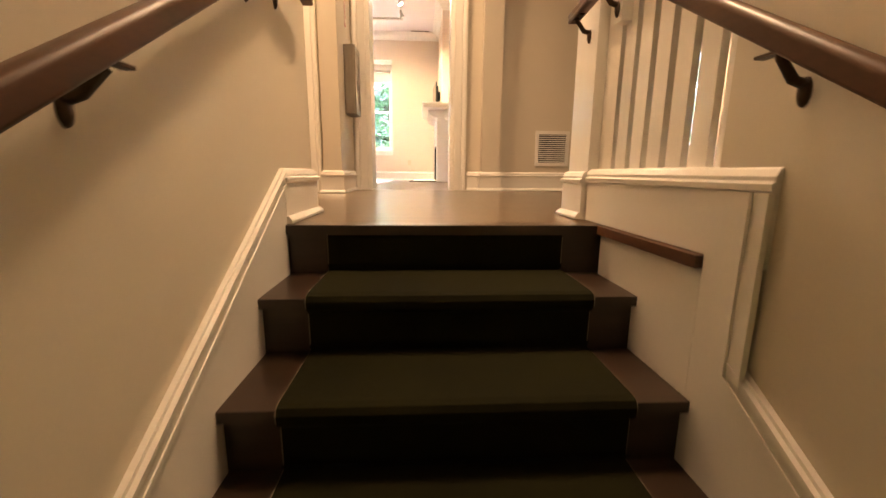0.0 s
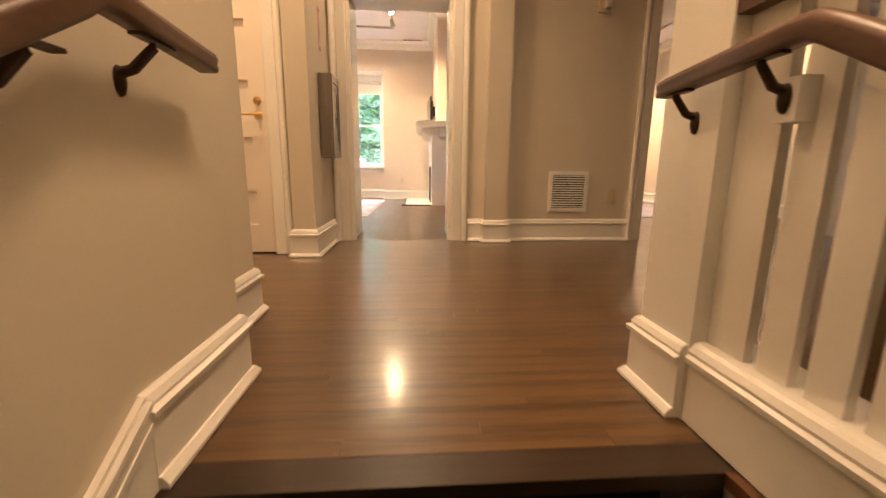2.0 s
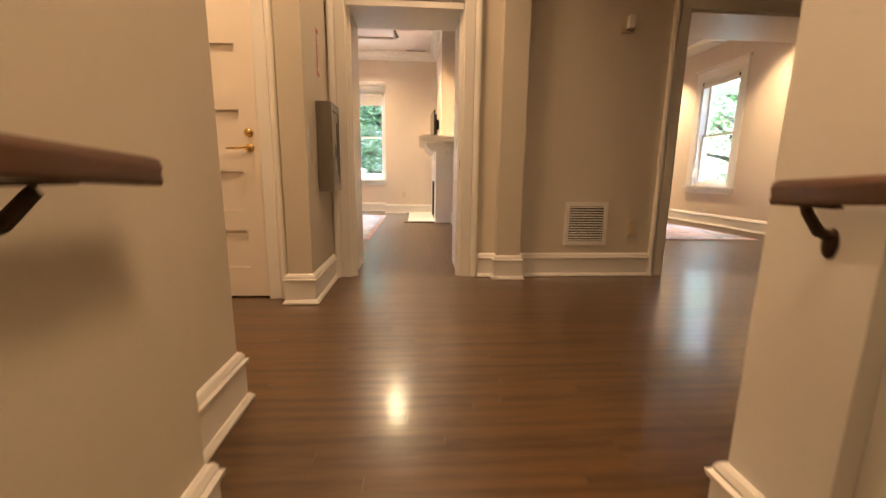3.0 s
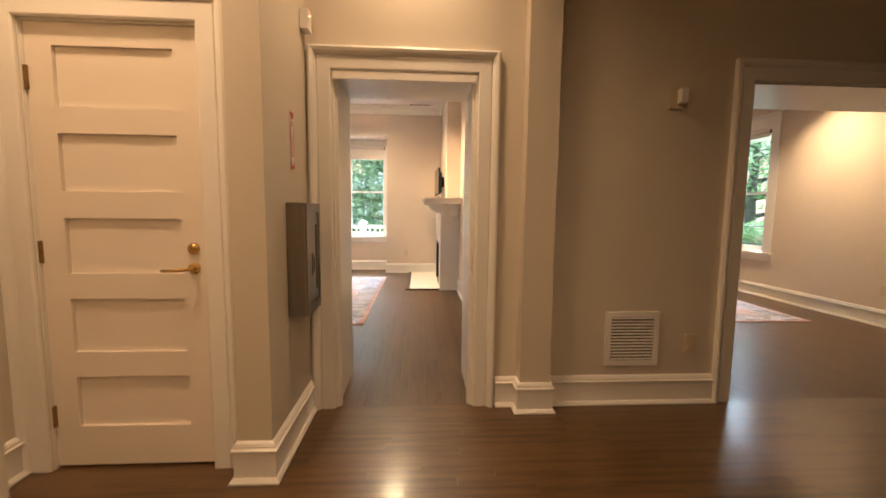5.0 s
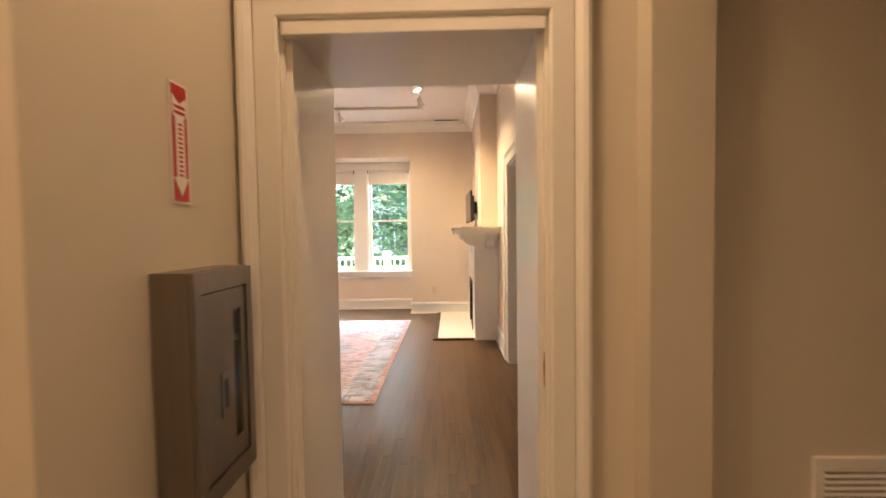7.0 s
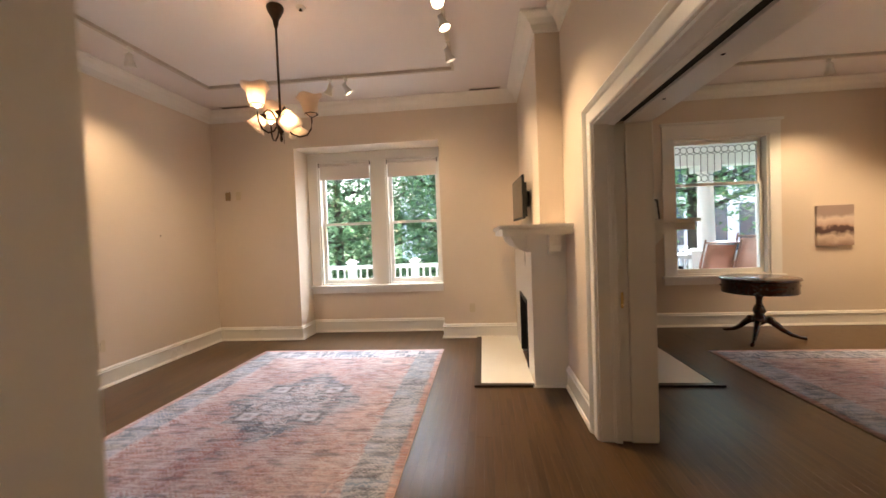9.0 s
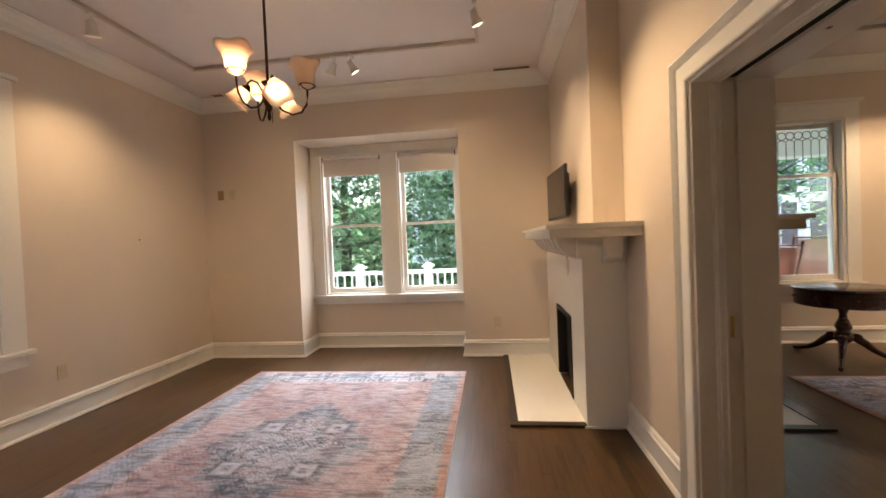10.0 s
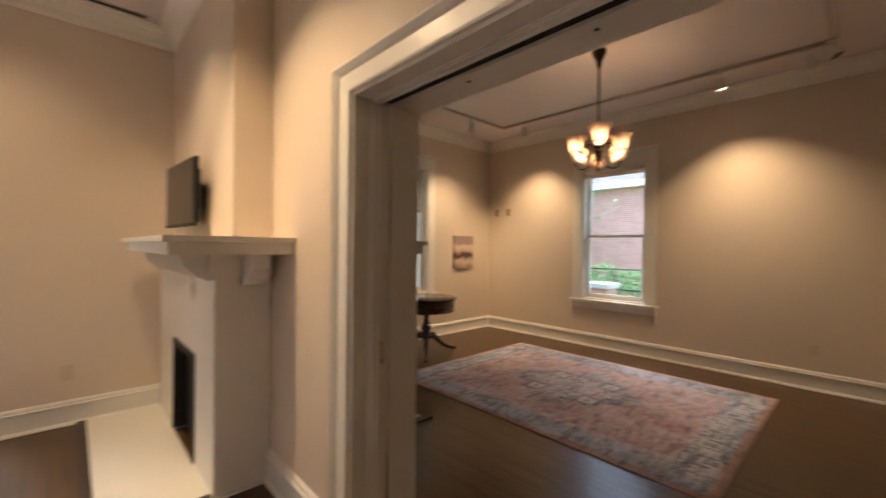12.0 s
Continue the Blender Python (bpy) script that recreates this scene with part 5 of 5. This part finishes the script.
part("seat", soft(boxes((-0.255, 0.255, -0.25, 0.21, 0.385, 0.415)), 0.010), CANE, rc, "woven cane seat")
bm = bmesh.new()
rows = [(0.245, 0.46), (0.30, 0.68), (0.355, 0.88), (0.435, 1.09)]
g = [[bm.verts.new((x, y + 0.02 * (1 - (x / 0.22) ** 2), z)) for y, z in rows] for x in (-0.22, -0.11, 0, 0.11, 0.22)]
for i in range(4):
    for j in range(3):
        bm.faces.new((g[i][j], g[i + 1][j], g[i + 1][j + 1], g[i][j + 1]))
bmesh.ops.solidify(bm, geom=bm.faces[:], thickness=0.012)
part("back_panel", bm, CANE, rc, "woven cane back", True)
for y_, z_ in ((0.24, 0.45), (0.445, 1.115)):
    part("back_rail", tube(bmesh.new(), [(-0.26, y_, z_), (0.26, y_, z_)], 0.014, 8), CHAIRW, rc, "", True)
copy_thing(rc, pose(3.90, 10.97, -0.12, 0, 0, 300) @ Matrix.Scale(1.08, 4))


# trees: tapered trunk, limbs, crown of single leaves
def tree(x, y, height, spread, base, leaves, seed, material, label, lean=0.0, size=0.12, low=0.35):
    rnd = random.Random(seed)
    t = thing("tree", label, "tree", "garden trees", pose(x, y, base))
    bm = bmesh.new()
    top = height * 0.75
    trunk = [(lean * s_ * height + rnd.uniform(-0.05, 0.05), rnd.uniform(-0.05, 0.05), s_ * top) for s_ in (0, 0.2, 0.4, 0.6, 0.8, 1.0)]
    r0 = height * 0.022
    tube(bm, trunk, [r0 * 1.25, r0, r0 * 0.85, r0 * 0.65, r0 * 0.45, r0 * 0.2], 10)
    tips = []
    for i in range(16):
        a = i * 2.4 + rnd.uniform(-0.3, 0.3)
        z0 = top * (low + (0.95 - low) * i / 15)
        ln = spread * rnd.uniform(0.6, 1.0) * (1.1 - 0.5 * i / 15)
        up = rnd.uniform(0.05, 0.55)
        s0 = Vector((lean * z0 * height / top, 0, z0))
        pts = [s0 + Vector((math.cos(a) * ln * q, math.sin(a) * ln * q, up * ln * q + 0.25 * math.sin(q * 3.0 + i) * 0.4)) for q in (0, 0.3, 0.6, 1.0)]
        tube(bm, pts, [r0 * 0.5, r0 * 0.34, r0 * 0.2, r0 * 0.06], 6)
        tips += [pts[1], pts[2], pts[2], pts[3], pts[3]]
        for _ in range(2):
            b0 = pts[2]
            b1 = b0 + Vector((rnd.uniform(-1, 1), rnd.uniform(-1, 1), rnd.uniform(-0.2, 0.8))) * ln * 0.35
            tube(bm, [b0, (b0 + b1) / 2 + Vector((0, 0, 0.05)), b1], [r0 * 0.18, r0 * 0.1, r0 * 0.04], 5)
            tips.append(b1)
    part("trunk", bm, BARK, t, "dark bark", True)
    verts, faces = [], []
    for i in range(leaves):
        c = rnd.choice(tips)
        k = spread * 0.26
        p = c + Vector((rnd.gauss(0, k), rnd.gauss(0, k), rnd.gauss(0, k * 0.62)))
        s_ = size * rnd.uniform(0.6, 1.3)
        u = Vector((rnd.uniform(-1, 1), rnd.uniform(-1, 1), rnd.uniform(-0.5, 0.5))).normalized()
        w = u.cross(Vector((rnd.uniform(-0.6, 0.6), rnd.uniform(-0.6, 0.6), 1))).normalized()
        b_ = len(verts)
        verts += [p - u * s_ * 0.5, p + w * s_ * 0.3, p + u * s_ * 0.6, p - w * s_ * 0.3]
        faces.append((b_, b_ + 1, b_ + 2, b_ + 3))
    me = bpy.data.meshes.new("crown")
    me.from_pydata(verts, [], faces)
    me.materials.append(material)
    c = new("crown", me)
    c.parent = t
    return t


tree(-4.6, 16.2, 7.5, 3.0, -0.8, 24000, 3, LEAF, "broad leafy green tree behind the porch railing", 0.02, 0.13, 0.22)
tree(-1.2, 17.6, 8.0, 3.1, -0.8, 23000, 5, LEAF2, "leafy green tree shading the garden", -0.01, 0.13, 0.20)
tree(-7.8, 15.0, 7.0, 3.0, -0.8, 20000, 7, LEAF2, "leafy green tree at the garden edge", 0.0, 0.11, 0.15)
tree(1.6, 19.0, 8.5, 3.2, -0.8, 8000, 9, LEAF, "dark green street tree", 0.0, 0.17, 0.3)
tree(6.3, 17.2, 8.0, 3.0, -0.8, 9000, 11, LEAF, "street tree with a dark trunk beyond the porch", 0.01, 0.17, 0.42)
tree(-13.5, 10.6, 5.6, 2.6, -0.5, 11000, 13, LEAF2, "leafy green tree on the grassy bank", 0.0, 0.16, 0.12)
tree(-13.0, 5.2, 5.4, 2.5, -0.5, 11000, 15, LEAF, "leafy green tree on the grassy bank", 0.0, 0.16, 0.12)
tree(12.0, 15.5, 8.5, 3.0, -0.8, 8000, 19, LEAF2, "green tree beside the brick building", 0.0, 0.17, 0.3)


def shrubs(name, label, x0, x1, y0, y1, z0, z1, count, seed, material, size=0.09):
    rnd = random.Random(seed)
    verts, faces = [], []
    for i in range(count):
        x, y = rnd.uniform(x0, x1), rnd.uniform(y0, y1)
        top = z0 + (z1 - z0) * (0.72 + 0.28 * noise.noise(Vector((x * 0.9, y * 0.9, seed))))
        z = z0 + (top - z0) * (1 - rnd.random() ** 2)
        p = Vector((x, y, z))
        s_ = size * rnd.uniform(0.6, 1.4)
        u = Vector((rnd.uniform(-1, 1), rnd.uniform(-1, 1), rnd.uniform(-0.6, 0.6))).normalized()
        w = u.cross(Vector((rnd.uniform(-0.7, 0.7), rnd.uniform(-0.7, 0.7), 1))).normalized()
        b_ = len(verts)
        verts += [p - u * s_ * 0.5, p + w * s_ * 0.32, p + u * s_ * 0.6, p - w * s_ * 0.32]
        faces.append((b_, b_ + 1, b_ + 2, b_ + 3))
    me = bpy.data.meshes.new(name)
    me.from_pydata(verts, [], faces)
    me.materials.append(material)
    return tagged(new(name, me), label, "shrubs", kind="stuff")


shrubs("shrubbery", "dense green shrubs beyond the porch", -10, 1.5, 14.0, 15.6, -0.8, 1.05, 26000, 21, LEAF2, 0.10)
shrubs("far_woods", "far green woods across the street", -40, 40, 36, 42, -0.8, 6.0, 16000, 23, LEAF, 0.75)
shrubs("hedge", "clipped green hedge in front of the brick wall", 9.2, 10.6, 4.0, 18.0, -0.8, 1.25, 20000, 25, LEAF2, 0.11)
shrubs("bank_shrubs", "leafy shrubs on the grassy bank", -12.0, -9.0, 0.0, 15.5, -0.6, 1.9, 26000, 27, LEAF2, 0.13)

# west side: brick wall, timber rails
BRICKM = bpy.data.materials.new("red_brick")
BRICKM.use_nodes = True
bn, bk = BRICKM.node_tree.nodes, BRICKM.node_tree.links
bt, tcb, mpb = bn.new("ShaderNodeTexBrick"), bn.new("ShaderNodeTexCoord"), bn.new("ShaderNodeMapping")
sep_b, com_b, add_b = bn.new("ShaderNodeSeparateXYZ"), bn.new("ShaderNodeCombineXYZ"), bn.new("ShaderNodeMath")
bk.new(tcb.outputs["Object"], sep_b.inputs[0])
bk.new(sep_b.outputs[0], add_b.inputs[0])
bk.new(sep_b.outputs[1], add_b.inputs[1])
bk.new(add_b.outputs[0], com_b.inputs[0])
bk.new(sep_b.outputs[2], com_b.inputs[1])
bk.new(com_b.outputs[0], mpb.inputs[0])
bk.new(mpb.outputs[0], bt.inputs[0])
bt.inputs["Color1"].default_value, bt.inputs["Color2"].default_value, bt.inputs["Mortar"].default_value = (0.50, 0.23, 0.20, 1), (0.60, 0.33, 0.29, 1), (0.62, 0.46, 0.42, 1)
bt.inputs["Scale"].default_value, bt.inputs["Brick Width"].default_value, bt.inputs["Row Height"].default_value, bt.inputs["Mortar Size"].default_value = 1.0, 0.215, 0.075, 0.010
bk.new(bt.outputs[0], bn["Principled BSDF"].inputs["Base Color"])
bn["Principled BSDF"].inputs["Roughness"].default_value = 0.85
bbp = bn.new("ShaderNodeBump")
bbp.inputs["Strength"].default_value, bbp.inputs["Distance"].default_value, bbp.invert = 0.5, 0.006, True
bk.new(bt.outputs["Fac"], bbp.inputs["Height"])
bk.new(bbp.outputs[0], bn["Principled BSDF"].inputs["Normal"])
gw = thing("garden_wall", "low red brick garden wall with a pale coping", "wall")
part("brickwork", boxes((-6.35, -6.1, 2.0, 13.0, -0.82, 0.30)), BRICKM, gw)
part("coping", soft(boxes((-6.40, -6.05, 1.98, 13.02, 0.301, 0.36)), 0.01), OUTW, gw, "pale stone coping")
fn = thing("rail_fence", "brown timber rail fence on the bank", "fence")
for z in (0.55, 0.78, 1.02):
    part("fence_rail", soft(boxes((-6.85, -6.80, 2.0, 13.0, z, z + 0.055)), 0.01), CHAIRW, fn)
for i in range(6):
    part("fence_post", soft(boxes((-6.80, -6.70, 2.4 + 2.0 * i, 2.5 + 2.0 * i, -0.82, 1.12)), 0.01), CHAIRW, fn)

# east side: brick building, pier, railing
bd = thing("brick_building", "large red brick building next door with a pale eave", "building")
part("wall", boxes((15.0, 30.0, -4.0, 24.0, -0.82, 3.7)), BRICKM, bd)
part("eave", soft(boxes((14.7, 30.2, -4.2, 24.2, 3.701, 3.95)), 0.02), OUTW, bd, "white painted eave")
# unseen hip roof, built high to keep sky glare out of floor reflections
bm = bmesh.new()
low = [bm.verts.new(c) for c in ((14.7, -4.2, 3.951), (30.2, -4.2, 3.951), (30.2, 24.2, 3.951), (14.7, 24.2, 3.951))]
top = [bm.verts.new(c) for c in ((22.4, 3.0, 9.6), (22.4, 17.0, 9.6))]
for f in ((low[1], low[0], top[0]), (low[2], low[1], top[0], top[1]), (low[3], low[2], top[1]), (low[0], low[3], top[1], top[0]), tuple(low)):
    bm.faces.new(f)
part("roof", bm, ASPHALT, bd, "unseen grey hip roof, raised to block sky glare on the floor")
gp = thing("gate_pier", "red brick pier with a white stone cap", "pier", m=pose(8.5, 9.5, 0))
part("shaft", boxes((-0.24, 0.24, -0.24, 0.24, -0.82, 0.52)), BRICKM, gp)
part("cap", soft(boxes((-0.30, 0.30, -0.30, 0.30, 0.521, 0.62)), 0.02), OUTW, gp, "white cap")
er = thing("side_railing", "thin black metal railing beside the hedge", "railing")
for z in (0.45, 0.92):
    part("bar", tube(bmesh.new(), [(9.0, 3.0, z), (9.0, 18.0, z)], 0.018, 8), BLACK, er, "", True)
for i in range(8):
    part("post", tube(bmesh.new(), [(9.0, 3.4 + 2 * i, -0.82), (9.0, 3.4 + 2 * i, 0.96)], 0.02, 8), BLACK, er, "", True)

# across the street: pale building with window bays, black fence, parked cars
fb = thing("street_building", "pale modern building with tall windows across the street", "building")
part("wall", boxes((-6.0, 34.0, 33.0, 35.5, -0.82, 6.5)), OUTW, fb)
WINM = mat("street_window_glass", (0.05, 0.08, 0.09), 0.08, vary=0.3, scale=0.6, fine=8, bump=0)
for i in range(14):
    for z0, z1 in ((0.2, 2.9), (3.5, 6.0)):
        w_ = part("window", boxes((-5.2 + i * 2.8, -3.2 + i * 2.8, 32.93, 32.995, z0, z1)), WINM, fb, "dark tall window")
        part("mullion", boxes((-4.24 + i * 2.8, -4.16 + i * 2.8, 32.90, 32.928, z0, z1)), OUTW, w_)
bf = thing("street_fence", "black iron fence along the street", "fence")
for z in (-0.45, 0.35):
    part("bar", boxes((-14, 26, 21.75, 21.79, z, z + 0.04)), BLACK, bf)
pk_ = None
for i in range(200):
    if pk_ is None:
        pk_ = part("picket", boxes((-0.011, 0.011, 21.76, 21.78, -0.78, 0.50)), BLACK, bf)
        pk_.location.x = -14
    else:
        o = pk_.copy()
        scene.collection.objects.link(o)
        o.location.x = -14 + 0.2 * i


def car(x, y, label, paint):
    c = thing("car", label, "car", "parked cars", pose(x, y, -0.775))
    prof = [(-2.2, 0.32), (-2.25, 0.62), (-2.1, 0.85), (-1.5, 0.92), (-0.9, 1.36), (0.6, 1.42), (1.35, 0.98), (2.05, 0.86), (2.25, 0.60), (2.2, 0.30)]
    bm = bmesh.new()
    rings = []
    for yy, f in ((-0.85, 0.94), (-0.80, 1.0), (0.80, 1.0), (0.85, 0.94)):
        rings.append([bm.verts.new((px, yy * (0.86 if pz > 1.1 else 1.0), 0.30 + (pz - 0.30) * f)) for px, pz in prof])
    for a, b in zip(rings, rings[1:]):
        for j in range(len(prof)):
            bm.faces.new((a[j], a[(j + 1) % len(prof)], b[(j + 1) % len(prof)], b[j]))
    bm.faces.new(rings[0])
    bm.faces.new(rings[-1][::-1])
    part("body", bm, paint, c)
    part("side_window", boxes((-0.85, 0.9, -0.86, 0.86, 0.98, 1.28)), WINM, c, "dark glass")
    for wx in (-1.4, 1.4):
        for wy in (-0.80, 0.80):
            w_ = part("wheel", lathe(bmesh.new(), [(0.20, -0.1), (0.32, -0.1), (0.33, 0.0), (0.32, 0.1), (0.20, 0.1)], 20, pose(wx, wy, 0.33, 90)), BLACK, c, "black tyre", True)
            part("rim", lathe(bmesh.new(), [(0.05, -0.105), (0.19, -0.104), (0.19, 0.104), (0.05, 0.105)], 16, pose(wx, wy, 0.33, 90)), STEEL, w_, "steel rim")
    return c


car(-1.6, 24.0, "dark parked car on the street", BLACK)
car(6.4, 25.2, "grey parked car on the street", STEEL)
car(11.5, 25.2, "pale parked car on the street", OUTW)

# ---- oak boards, last ----
BW = 0.057
plank_cache = {}


def plank_verts(length, along_x):
    a, b, e = length / 2 - 0.0003, BW / 2 - 0.0002, 0.00025
    low = [(-a, -b, -0.0118), (a, -b, -0.0118), (a, b, -0.0118), (-a, b, -0.0118)]
    mid = [(-a, -b, -e), (a, -b, -e), (a, b, -e), (-a, b, -e)]
    top = [(-a + e, -b + e, 0.0), (a - e, -b + e, 0.0), (a - e, b - e, 0.0), (-a + e, b - e, 0.0)]
    v = low + mid + top
    return v if along_x else [(-y, x, z) for x, y, z in v]


PLANK_F = [(4, 5, 9, 8), (5, 6, 10, 9), (6, 7, 11, 10), (7, 4, 8, 11), (8, 9, 10, 11), (0, 1, 5, 4), (1, 2, 6, 5), (2, 3, 7, 6), (3, 0, 4, 7)]


def lay(name, label, u0, u1, v0, v1, along_x, near, material, seed):
    """Boards of random length; u runs along them, v across. Those in the near stretch are parts of the floor, the rest one mesh."""
    rnd = random.Random(seed)
    floor_ob = tagged(new(name), label, "floor", kind="structure")
    verts, faces, v, count = [], [], v0, 0
    while v < v1 - 0.01:
        u = u0 - rnd.uniform(0, 0.9)
        while u < u1:
            ln = rnd.choice((0.6, 0.9, 1.2, 1.5))
            a, b = max(u, u0), min(u + ln, u1)
            u += ln
            if b - a < 0.03:
                continue
            ln, cu, cv = round(b - a, 3), (a + b) / 2, v + BW / 2
            x, y = (cu, cv) if along_x else (cv, cu)
            if near[0] < x < near[1] and near[2] < y < near[3] and count < 300:
                key = (ln, along_x, name)
                if key not in plank_cache:
                    me = bpy.data.meshes.new("board")
                    me.from_pydata(plank_verts(ln, along_x), [], PLANK_F)
                    me.materials.append(material)
                    plank_cache[key] = me
                o = new("board", plank_cache[key])
                o.parent = floor_ob
                o.location = (x, y, 0)
                count += 1
            else:
                k = len(verts)
                verts += [(x + p[0], y + p[1], p[2]) for p in plank_verts(ln, along_x)]
                faces += [tuple(i + k for i in f) for f in PLANK_F]
        v += BW
    if verts:
        me = bpy.data.meshes.new("boards")
        me.from_pydata(verts, [], faces)
        me.materials.append(material)
        o = new("boards", me)
        o.parent = floor_ob
        tagged(o, kind="stuff")


lay("floor_hall", "dark stained glossy oak strip floor of the hall", -1.83, 5.15, 1.461, 4.138, True, (-1.3, 2.1, 1.4, 4.2), FLOORX, 1)
lay("floor_hall_south", "dark oak floor beyond the stair screen", 0.82, 5.15, -1.617, 1.458, True, (0, 0, 0, 0), FLOORX, 2)
lay("floor_parlour", "dark stained glossy oak strip floor of the parlour", 4.1405, 9.98, -3.85, 0.653, False, (-1.3, 0.62, 4.1, 9.6), FLOORY, 3)
lay("floor_east_room", "dark stained glossy oak strip floor of the far room", 4.1405, 9.98, 0.6535, 5.13, False, (0.62, 2.4, 4.6, 9.6), FLOORY, 4)
